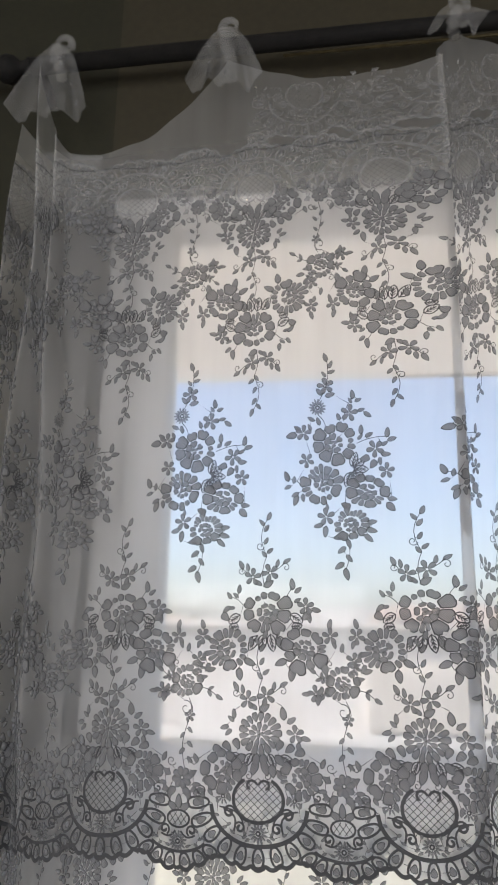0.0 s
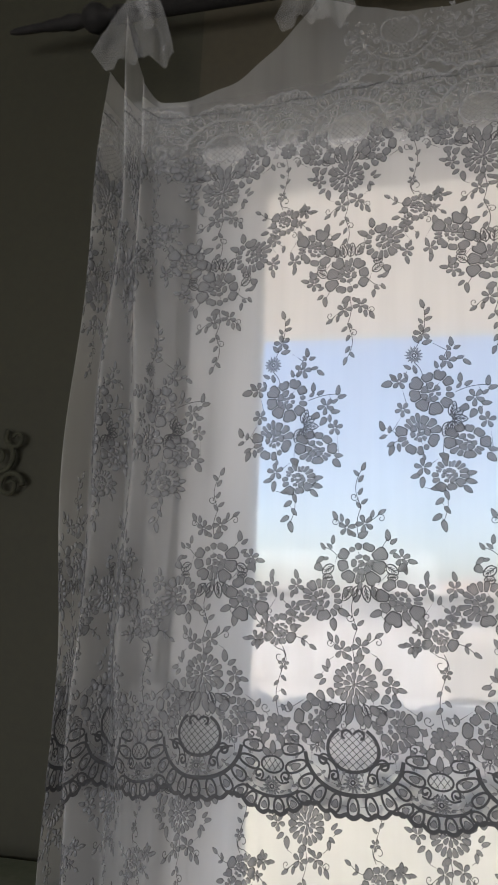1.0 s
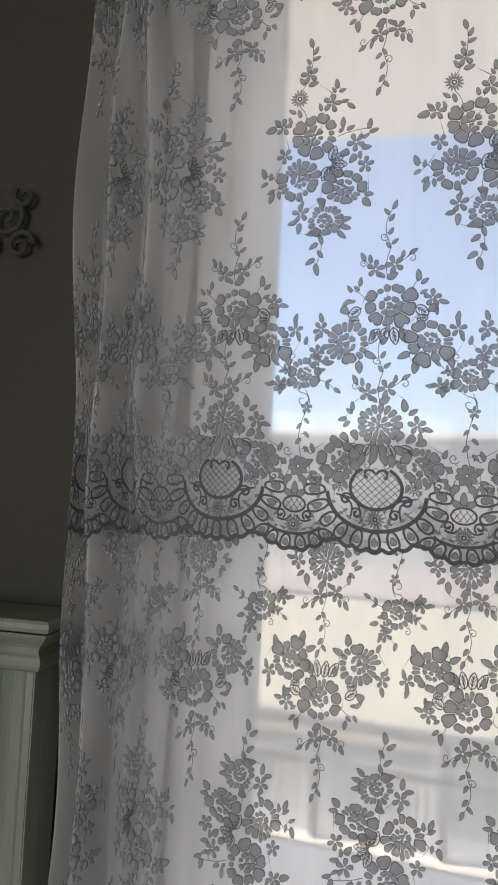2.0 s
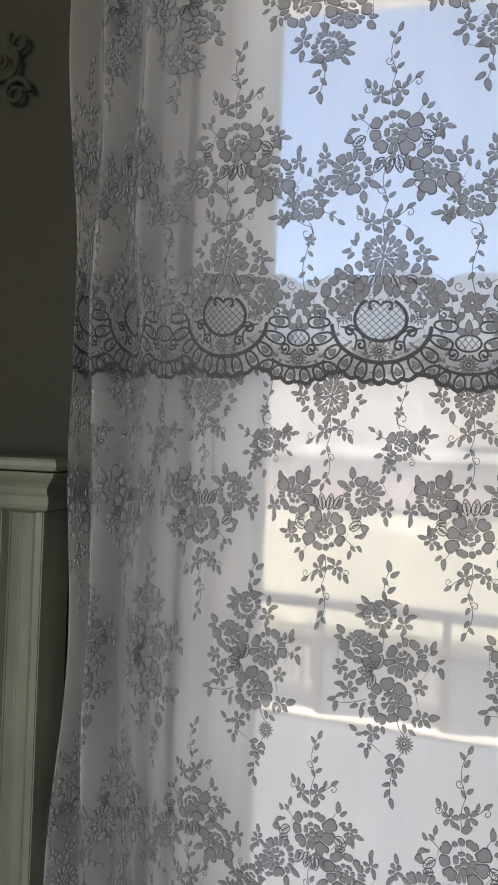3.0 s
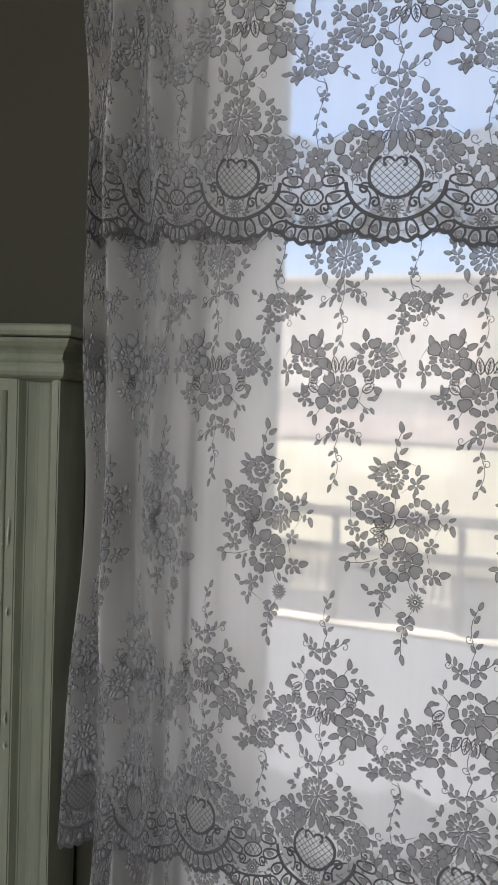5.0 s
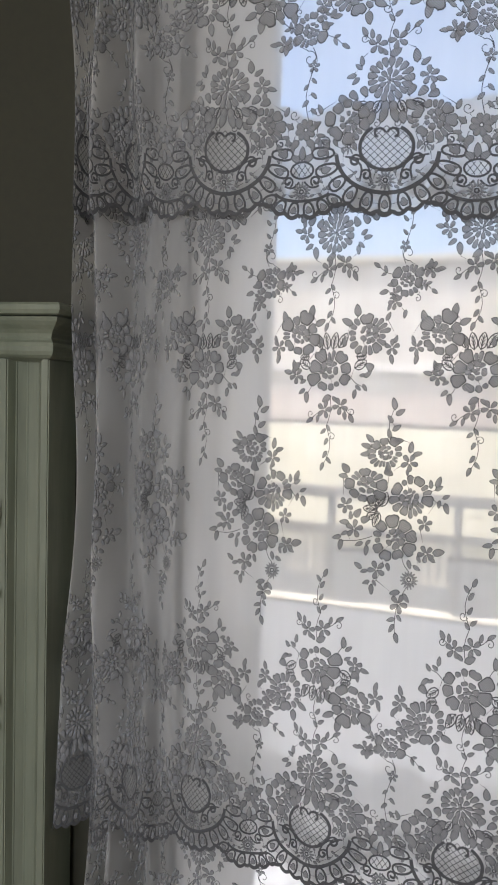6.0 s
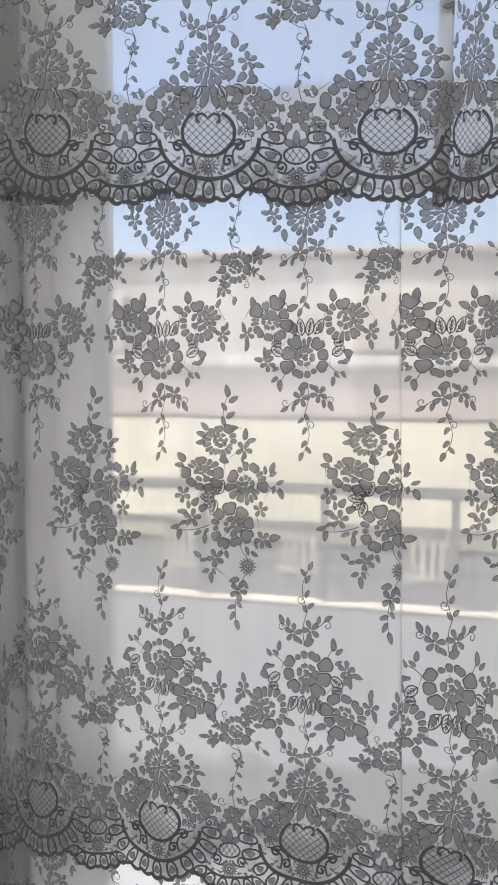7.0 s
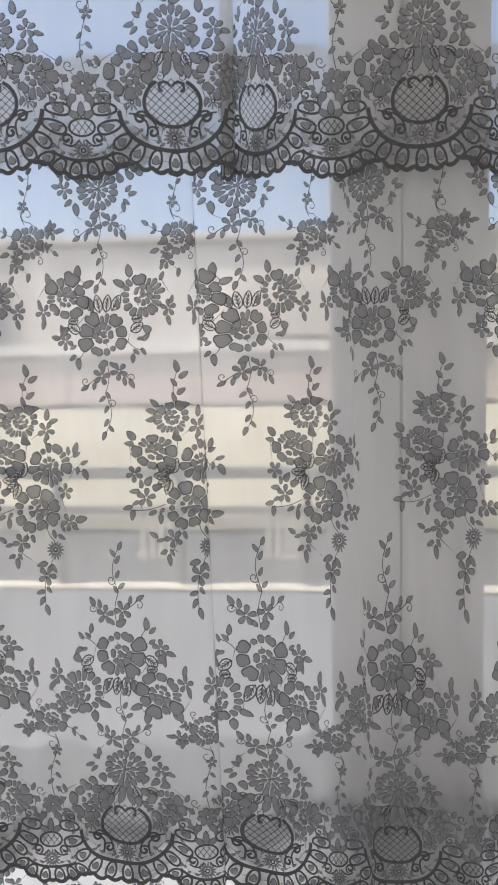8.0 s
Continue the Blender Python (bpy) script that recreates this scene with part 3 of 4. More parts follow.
    def stem(self, x0, y0, x1, y1, bend=0.15, width=0.0011):
        t = np.linspace(0, 1, 7)
        dx, dy = x1 - x0, y1 - y0
        b = np.sin(np.pi * t) * bend
        self.cord(np.stack([x0 + dx * t - dy * b, y0 + dy * t + dx * b], 1), width, 0.0006)

    def curl(self, x, y, ang, size, turn=1, width=0.0012, laps=1.15):
        t = np.linspace(0, 1, 18)
        r = size * (1 - 0.80 * t)
        a = turn * 2 * np.pi * laps * t
        p = np.stack([size - r * np.cos(a), turn * r * np.sin(a)], 1)
        self.cord(turned(p, ang, x, y), width, 0.0007)

    def blossom(self, x, y, r, n=5, ang=0.3):
        for k in range(n):
            a = ang + 2 * np.pi * k / n
            self.petal(x + 0.10 * r * np.cos(a), y + 0.10 * r * np.sin(a), a, r * 0.98, r * 0.56, 0)

    def daisy(self, x, y, r, n=15):
        face0 = len(self.f)
        for k in range(n):
            a = 2 * np.pi * k / n + 0.2
            q = r * self.r.uniform(0.85, 1.05)
            self.leaf(x + 0.28 * r * np.cos(a), y + 0.28 * r * np.sin(a), a, q * 0.75, r * 0.2)
        self.cord([(x + 0.2 * r * np.cos(a), y + 0.2 * r * np.sin(a)) for a in np.linspace(0, 2 * np.pi, 9)[:-1]], r * 0.16, closed=True)
        self.blooms.append(("daisy", face0, len(self.f)))

    def rose(self, x, y, r, n=10, squash=1.0, ang=0.0):
        """Open rose: a ring of rounded petals, a second ring folded over the heart, light showing in thin crescents between."""
        first, face0 = len(self.v), len(self.f)
        n = min(n, 9)
        wide = np.array([self.r.uniform(0.7, 1.35) for k in range(n)])
        wide *= 2 * np.pi / wide.sum()
        ox, oy = 0.08 * r * self.r.uniform(-1, 1), 0.08 * r * self.r.uniform(-1, 1)
        gap_at = self.r.uniform(0, 6.28)

        def gape(b):
            """How far the two rings stand apart on this side."""
            return max(0.0, np.cos(b - gap_at)) ** 0.7

        a = self.r.uniform(0, 1)
        for w in wide:
            q = r * self.r.uniform(0.90, 1.08)
            foot = 0.50 + 0.10 * gape(a + w / 2)
            if self.r.random() < 0.3:
                self.split_petal(q, a + w / 2, w * 0.95, foot)
            else:
                self.broad(q, a + w / 2, w * 0.97, foot, self.r.uniform(0.0008, 0.0014))
            a += w
        a = gap_at + self.r.uniform(-0.5, 0.5)
        stop = a + 2 * np.pi - 0.1
        while a < stop - 0.3:
            span = min(self.r.uniform(0.5, 1.1), stop - a)
            side = gape(a + span / 2)
            d0, d1 = 0.19 + 0.05 * side + self.r.uniform(-0.02, 0.02), self.r.uniform(0.45, 0.49) - 0.05 * side
            o = [(d0, 0.06), (d0 + 0.08, -0.02), (d1 - 0.06, -0.02), (d1, 0.14), (d1 + 0.02, 0.4), (d1 - 0.01, 0.55), (d1 + 0.01, 0.8), (d1 - 0.06, 1.0), (d0 + 0.08, 1.02), (d0, 0.94), (d0 - 0.02, 0.5)]
            self.fill([(ox + r * d * np.cos(a + span * e), oy + r * d * np.sin(a + span * e)) for d, e in o], self.r.uniform(0.0009, 0.0014))
            a += span + (self.r.uniform(0.12, 0.22) if side > 0.3 else 0.06)
        for k in range(3):
            b = 2.09 * k + ang + self.r.uniform(-0.3, 0.3)
            q, d = self.r.uniform(0.095, 0.115), self.r.uniform(0.09, 0.11)
            self.fill([(ox + r * (d * np.cos(b) + q * 1.1 * np.cos(e)), oy + r * (d * np.sin(b) + q * 0.8 * np.sin(e))) for e in np.linspace(0, 2 * np.pi, 9)[:-1]], 0.0010)
        c, s = np.cos(ang), np.sin(ang)
        for i in range(first, len(self.v)):
            px, py = self.v[i]
            py *= squash
            self.v[i] = np.array((x + px * c - py * s, y + px * s + py * c))
        self.blooms.append(("rose", face0, len(self.f)))

    def split_petal(self, r, a, span, foot):
        """An outer petal folded along its middle: two narrow lobes side by side."""
        h = span * 0.5
        for e0, e1, lip in ((-0.98, -0.06, self.r.uniform(0.92, 1.02)), (0.06, 0.98, self.r.uniform(0.84, 0.98))):
            m = (e0 + e1) / 2
            o = [(foot, m - 0.34), (foot + 0.1, e0), (0.90 * lip, e0), (1.0 * lip, m - 0.15), (1.0 * lip, m + 0.15), (0.90 * lip, e1), (foot + 0.1, e1), (foot, m + 0.34)]
            self.fill([(r * d * np.cos(a + h * e), r * d * np.sin(a + h * e)) for d, e in o])

    def spray(self, x, y, ang, length, pairs=2, leaf=0.013, bend=0.12, flower=0.0):
        """Leafy twig; may carry a five-petalled blossom near its foot."""
        ex, ey = x + length * np.cos(ang), y + length * np.sin(ang)
        self.stem(x, y, ex, ey, bend)
        for k in range(pairs):
            t = (k + 0.75) / (pairs + 0.6)
            b = np.sin(np.pi * t) * bend
            px, py = x + (ex - x) * t - (ey - y) * b, y + (ey - y) * t + (ex - x) * b
            for side in (1, -1):
                self.leaf(px, py, ang + side * self.r.uniform(0.7, 0.95), leaf * self.r.uniform(0.85, 1.1))
        self.leaf(ex, ey, ang - bend, leaf * 1.2)
        if flower:
            self.blossom(x + 0.25 * length * np.cos(ang), y + 0.25 * length * np.sin(ang), flower, 5, ang)


def turned(pts, ang, x=0.0, y=0.0):
    p = np.asarray(pts, float)
    c, s = np.cos(ang), np.sin(ang)
    return np.stack([x + p[:, 0] * c - p[:, 1] * s, y + p[:, 0] * s + p[:, 1] * c], 1)


UP = math.pi / 2


def motif_crest(g):
    """The tendril that tops a pyramid of roses: foot at (0, 0)."""
    g.stem(0, 0, 0.004, 0.048, 0.10)
    g.stem(0.004, 0.048, 0.006, 0.108, 0.16)
    for x, y, a, l in ((0.006, 0.104, UP - 0.35, 0.016), (0.001, 0.096, UP + 0.7, 0.014), (0.000, 0.086, UP - 0.6, 0.015), (0.000, 0.066, UP - 0.5, 0.014), (0.004, 0.052, UP - 0.9, 0.014), (0.003, 0.046, UP + 0.6, 0.013)):
        g.leaf(x, y, a, l)
    g.curl(0.000, 0.062, UP + 1.3, 0.007, 1)
    g.blossom(-0.019, 0.016, 0.0130, 5, 0.2)
    g.blossom(0.009, 0.022, 0.0135, 5, 0.7)
    g.stem(-0.019, 0.018, -0.038, 0.034, 0.1)
    g.leaf(-0.034, 0.028, UP + 0.5, 0.017)
    g.leaf(-0.026, 0.024, UP + 0.15, 0.015)
    g.curl(-0.032, 0.024, math.pi - 0.3, 0.006, -1)
    g.stem(0.012, 0.024, 0.034, 0.040, -0.1)
    g.leaf(0.020, 0.030, UP - 0.2, 0.014)
    g.leaf(0.030, 0.036, 0.5, 0.015)
    g.curl(0.028, 0.032, -0.4, 0.007, 1)
    g.leaf(-0.002, 0.000, 0.55, 0.020, 0.010)
    g.leaf(-0.004, 0.002, UP + 0.9, 0.015)


def sub(g, fn, x, y, flip=1, ang=0.0):
    """Draws a form and moves it to (x, y), mirrored or turned."""
    first = len(g.v)
    fn(g)
    for i in range(first, len(g.v)):
        p = turned([(g.v[i][0] * flip, g.v[i][1])], ang, x, y)[0]
        g.v[i] = p


def lace_pyramid():
    """Three roses with leaves, the crest above: middle of the base at (0, 0)."""
    g = Lace(11)
    sub(g, motif_crest, 0.000, 0.094)
    g.rose(0.002, 0.057, 0.0385, 11, 0.90)
    g.rose(-0.060, 0.001, 0.0365, 11, 0.93, 0.4)
    g.rose(0.060, 0.001, 0.0365, 11, 0.93, -0.4)
    # outlined leaves fill the space between the roses
    for k in range(4):
        g.open_leaf(-0.012 + 0.010 * k, 0.024 - 0.002 * abs(k - 1.5), -UP - 0.55 + 0.37 * k, 0.026, 0.013)
    for sx in (-1, 1):
        g.open_leaf(sx * 0.040, 0.052, -UP + sx * 1.0, 0.022, 0.014)
        g.open_leaf(sx * 0.042, 0.034, sx * 0.1 if sx > 0 else math.pi, 0.016, 0.011)
        g.leaf(sx * 0.022, 0.020, -UP - sx * 0.1, 0.017)
        g.petal(sx * 0.058, 0.044, UP - sx * 0.9, 0.016, 0.012, 0.03)
    g.stem(0.034, 0.076, 0.048, 0.094, 0.1)
    g.leaf(0.045, 0.088, UP + 0.1, 0.020)
    g.leaf(0.047, 0.084, 0.65, 0.015)
    g.blossom(0.064, 0.064, 0.0125, 5, 0.3)
    g.leaf(0.072, 0.060, -0.2, 0.017)
    g.leaf(0.068, 0.054, -UP + 0.15, 0.016)
    g.leaf(0.046, 0.070, 0.5, 0.013)
    g.stem(-0.034, 0.066, -0.056, 0.080, -0.1)
    for x, y, a, l in ((-0.042, 0.084, UP - 0.1, 0.016), (-0.042, 0.078, UP + 0.9, 0.013), (-0.054, 0.076, UP + 0.6, 0.014), (-0.056, 0.066, math.pi + 0.7, 0.017), (-0.048, 0.064, math.pi + 0.3, 0.012)):
        g.leaf(x, y, a, l)
    for sx in (-1, 1):
        g.blossom(sx * 0.100, 0.020, 0.0120, 5, 0.3 * sx)
        g.leaf(sx * 0.098, 0.030, UP - sx * 0.25, 0.017)
        g.leaf(sx * 0.104, 0.014, -UP + sx * 0.3, 0.014)
        g.leaf(sx * 0.042, -0.026, -UP - sx * 0.15, 0.021, 0.011)
        g.leaf(sx * 0.034, -0.014, -UP - sx * 1.15, 0.022, 0.010)
    g.leaf(0.088, -0.018, -UP + 0.25, 0.020, 0.010)
    g.leaf(-0.088, -0.020, -UP - 0.5, 0.016)
    return g


def lace_crown():
    """Three roses over an oval of the border; its middle at the oval's middle."""
    g = Lace(23)
    sub(g, motif_crest, 0.004, 0.124)
    # the top rose: a fan of narrow petals over a ring of round ones
    face0 = len(g.f)
    for k in range(17):
        a = 2 * math.pi * k / 17
        q = g.r.uniform(0.85, 1.12)
        g.petal(0.003 + 0.0165 * math.cos(a), 0.094 + 0.0150 * math.sin(a), a, 0.0165 * q, 0.0088 * g.r.uniform(0.85, 1.15), 0.04)
    for k in range(9):
        a = 2 * math.pi * k / 9 + 0.2
        g.petal(0.003 + 0.0055 * math.cos(a), 0.092 + 0.005 * math.sin(a), a, 0.0122 * g.r.uniform(0.9, 1.1), 0.0070, 0.04)
    for k in range(3):
        a = 2.09 * k
        g.petal(0.003, 0.092, a, 0.0058, 0.0058, 0)
    g.blooms.append(("rose", face0, len(g.f)))
    g.rose(-0.054, 0.038, 0.032, 11, 1.0, 0.7)
    g.rose(0.062, 0.036, 0.031, 11, 1.0, -0.7)
    g.leaf(0.040, 0.112, UP + 0.15, 0.021, 0.010)
    g.leaf(0.044, 0.108, 0.6, 0.017)
    g.blossom(0.056, 0.094, 0.0125, 5, 0.4)
    g.leaf(0.064, 0.090, -0.25, 0.016)
    g.leaf(0.060, 0.084, -UP + 0.1, 0.016)
    for x, y, a, l in ((-0.036, 0.112, UP + 0.1, 0.016), (-0.036, 0.108, UP + 0.9, 0.014), (-0.044, 0.102, math.pi + 0.25, 0.016), (-0.040, 0.098, math.pi + 0.75, 0.015)):
        g.leaf(x, y, a, l)
    for sx in (-1, 1):
        for k in range(4):
            (g.open_leaf if k % 2 else g.leaf)(0.003 + sx * (0.004 + 0.009 * k), 0.066 - 0.001 * k, -UP + sx * (0.15 + 0.33 * k), 0.021, 0.011)
        for k in range(3):
            g.petal(sx * (0.028 + 0.013 * k), 0.070 - 0.002 * k, UP - sx * (0.5 + 0.35 * k), 0.017, 0.011, 0.03)
        g.leaf(0.003 + sx * 0.004, 0.056, -UP + sx * 0.35, 0.024, 0.011)
        g.leaf(sx * 0.020, 0.052, -UP + sx * 0.15, 0.021, 0.011)
        g.leaf(sx * 0.028, 0.044, -UP + sx * 0.5, 0.016)
        g.curl(sx * 0.014, 0.040, -UP, 0.006, sx)
        g.leaf(sx * 0.082, 0.010, -UP + sx * 0.3, 0.016)
        g.leaf(sx * 0.046, 0.010, -UP - sx * 0.3, 0.014)
        g.leaf(sx * 0.092, 0.048, UP - sx * 0.4, 0.016)
    return g


def lace_sprig():
    """Small single rose with twigs and the chain that hangs from it: the rose's middle at (0, 0)."""
    g = Lace(31)
    g.rose(0, 0, 0.0265, 9, 0.95)
    g.spray(-0.020, 0.004, math.pi - 0.5, 0.022, 1, 0.011, 0.1, 0.008)
    g.spray(-0.022, -0.012, math.pi + 0.1, 0.026, 1, 0.012, 0.1, 0.009)
    g.spray(0.018, 0.016, UP - 0.35, 0.020, 1, 0.011, 0.1, 0.008)
    g.spray(0.022, -0.008, -0.45, 0.026, 1, 0.012, 0.1)
    g.leaf(0.020, 0.006, 0.15, 0.014)
    g.leaf(-0.036, -0.014, -UP - 0.1, 0.018, 0.008)
    g.curl(-0.016, 0.022, UP + 0.3, 0.006, 1)
    g.curl(-0.004, -0.028, -UP + 0.3, 0.0115, 1)
    g.stem(0.004, -0.024, 0.002, -0.060, 0.2)
    g.blossom(0.006, -0.050, 0.0085)
    g.stem(0.004, -0.058, 0.000, -0.125, -0.10)
    for y, s, l in ((-0.066, 1, 0.012), (-0.074, -1, 0.012), (-0.086, 1, 0.013), (-0.096, -1, 0.014), (-0.108, 1, 0.013)):
        g.leaf(0.001 + 0.002 * s, y, -UP + 0.75 * s, l)
    g.blossom(-0.004, -0.138, 0.0150, 8, 0.2)
    g.blossom(-0.040, -0.014, 0.0120, 5, 0.5)
    g.blossom(0.018, 0.033, 0.0115, 5, 0.1)
    g.leaf(0.000, 0.044, UP - 0.2, 0.015)
    g.leaf(0.030, 0.016, 0.25, 0.017)
    for sx in (-1, 1):
        g.curl(sx * 0.010 - 0.004, -0.118, UP - sx * 1.2, 0.008, -sx)
        g.spray(sx * 0.016 - 0.004, -0.146, -UP + sx * 0.6, 0.020, 1, 0.013, 0.1)
    return g


def lace_bouquet():
    """Tall bouquet of four roses: middle at (0, 0), tip up."""
    g = Lace(47)
    g.rose(-0.010, 0.040, 0.037, 11, 0.95, 0.3)
    g.rose(-0.033, -0.027, 0.0345, 11, 0.98, 0.9)
    g.rose(0.040, -0.044, 0.0355, 11, 0.84, -0.1)
    g.rose(0.011, -0.093, 0.028, 10, 0.90, 0.2)
    # tip: a leafy twig with a blossom and a daisy
    g.stem(-0.034, 0.112, -0.018, 0.184, -0.10)
    g.daisy(-0.037, 0.101, 0.0155)
    g.blossom(-0.022, 0.138, 0.0140, 5, 0.5)
    for x, y, a, l in ((-0.018, 0.180, UP + 0.3, 0.018), (-0.016, 0.168, UP - 0.5, 0.016), (-0.018, 0.160, 0.25, 0.015), (-0.020, 0.154, UP + 0.7, 0.013), (-0.028, 0.122, UP + 0.7, 0.017), (-0.024, 0.120, 0.2, 0.019), (-0.042, 0.078, math.pi - 0.5, 0.015), (-0.034, 0.070, UP + 0.3, 0.016)):
        g.leaf(x, y, a, l)
    g.stem(-0.036, 0.088, -0.024, 0.066, 0.1)
    # left twigs
    g.blossom(-0.062, 0.058, 0.0130, 5, 0.2)
    g.leaf(-0.072, 0.056, math.pi + 0.15, 0.021, 0.011)
    g.leaf(-0.066, 0.062, math.pi - 0.6, 0.015)
    g.leaf(-0.048, 0.062, UP + 0.5, 0.013)
    g.blossom(-0.058, 0.012, 0.0120, 5, 0.9)
    g.stem(-0.064, -0.036, -0.092, -0.016, -0.15)
    for x, y, a, l in ((-0.088, -0.022, UP + 0.35, 0.020), (-0.080, -0.026, UP - 0.1, 0.014), (-0.084, -0.028, math.pi + 0.4, 0.014), (-0.072, -0.040, math.pi + 0.5, 0.015), (-0.074, -0.044, -UP - 0.35, 0.020), (-0.066, -0.042, -UP + 0.1, 0.015)):
        g.leaf(x, y, a, l)
    # right twigs
    g.stem(0.006, 0.074, 0.026, 0.116, 0.1)
    g.blossom(0.016, 0.088, 0.0140, 5, 0.1)
    for x, y, a, l in ((0.024, 0.110, UP + 0.1, 0.018), (0.026, 0.106, 0.4, 0.014), (0.022, 0.104, UP + 0.6, 0.012), (0.030, 0.090, 0.25, 0.014), (0.040, 0.088, -0.6, 0.017), (0.000, 0.076, UP + 0.3, 0.015)):
        g.leaf(x, y, a, l)
    g.stem(0.026, 0.036, 0.080, 0.044, 0.08)
    g.blossom(0.056, 0.026, 0.0140, 5, 0.8)
    for x, y, a, l in ((0.034, 0.050, UP - 0.05, 0.018), (0.040, 0.046, 0.45, 0.016), (0.028, 0.042, 0.8, 0.013), (0.076, 0.042, UP - 0.15, 0.019), (0.076, 0.038, 0.2, 0.017), (0.066, 0.030, 0.5, 0.014), (0.064, 0.016, -0.05, 0.018), (0.062, 0.012, -UP + 0.1, 0.015)):
        g.leaf(x, y, a, l)
    g.blossom(0.072, -0.011, 0.0125, 5, 0.2)
    g.leaf(0.070, -0.056, -0.1, 0.017)
    g.leaf(0.068, -0.062, -0.8, 0.020, 0.011)
    # outlined leaves in the middle
    for k in range(6):
        a = -1.9 + 0.62 * k
        g.open_leaf(0.014 + 0.005 * np.cos(a), -0.006 + 0.005 * np.sin(a), a, 0.024, 0.0125)
    g.leaf(0.002, -0.060, -UP + 0.5, 0.016)
    for x, y, a in ((0.030, 0.008, 0.3), (-0.004, -0.060, -0.5), (0.046, -0.006, 0.9)):
        g.petal(x, y, a, 0.017, 0.011, 0.03)
    # foot: blossom, pointed leaves and the hanging twig
    g.blossom(-0.029, -0.080, 0.0135, 5, 0.4)
    for x, y, a, l in ((-0.034, -0.092, math.pi + 0.25, 0.017), (-0.030, -0.094, -UP - 0.1, 0.020), (-0.026, -0.070, UP + 0.1, 0.012), (0.034, -0.102, -0.25, 0.019), (0.030, -0.110, -0.7, 0.019), (0.036, -0.092, 0.1, 0.017), (0.000, -0.112, math.pi + 0.1, 0.020)):
        g.leaf(x, y, a, l)
    g.stem(0.004, -0.116, -0.002, -0.164, 0.10)
    for x, y, a, l in ((-0.003, -0.160, -UP + 0.25, 0.021), (-0.003, -0.152, math.pi + 0.55, 0.019), (0.000, -0.140, -0.9, 0.016), (0.001, -0.128, math.pi + 0.6, 0.018), (0.003, -0.116, -UP + 0.3, 0.017)):
        g.leaf(x, y, a, l)
    return g


def scallop_edge(u):
    """The lower edge of a tier below its ovals: broad and narrow bows, each of small scallops."""
    d = (np.asarray(u, float) / PERIOD + 0.5) % 1.0 - 0.5
    d = d * PERIOD
    a = np.abs(d)
    broad = -0.088 + 4.0 * a ** 2
    b = 0.12 - a
    narrow = -0.094 + 7.0 * b ** 2
    base = np.minimum(broad, narrow)
    return base - 0.0055 * np.abs(np.cos(np.pi * d / 0.021))


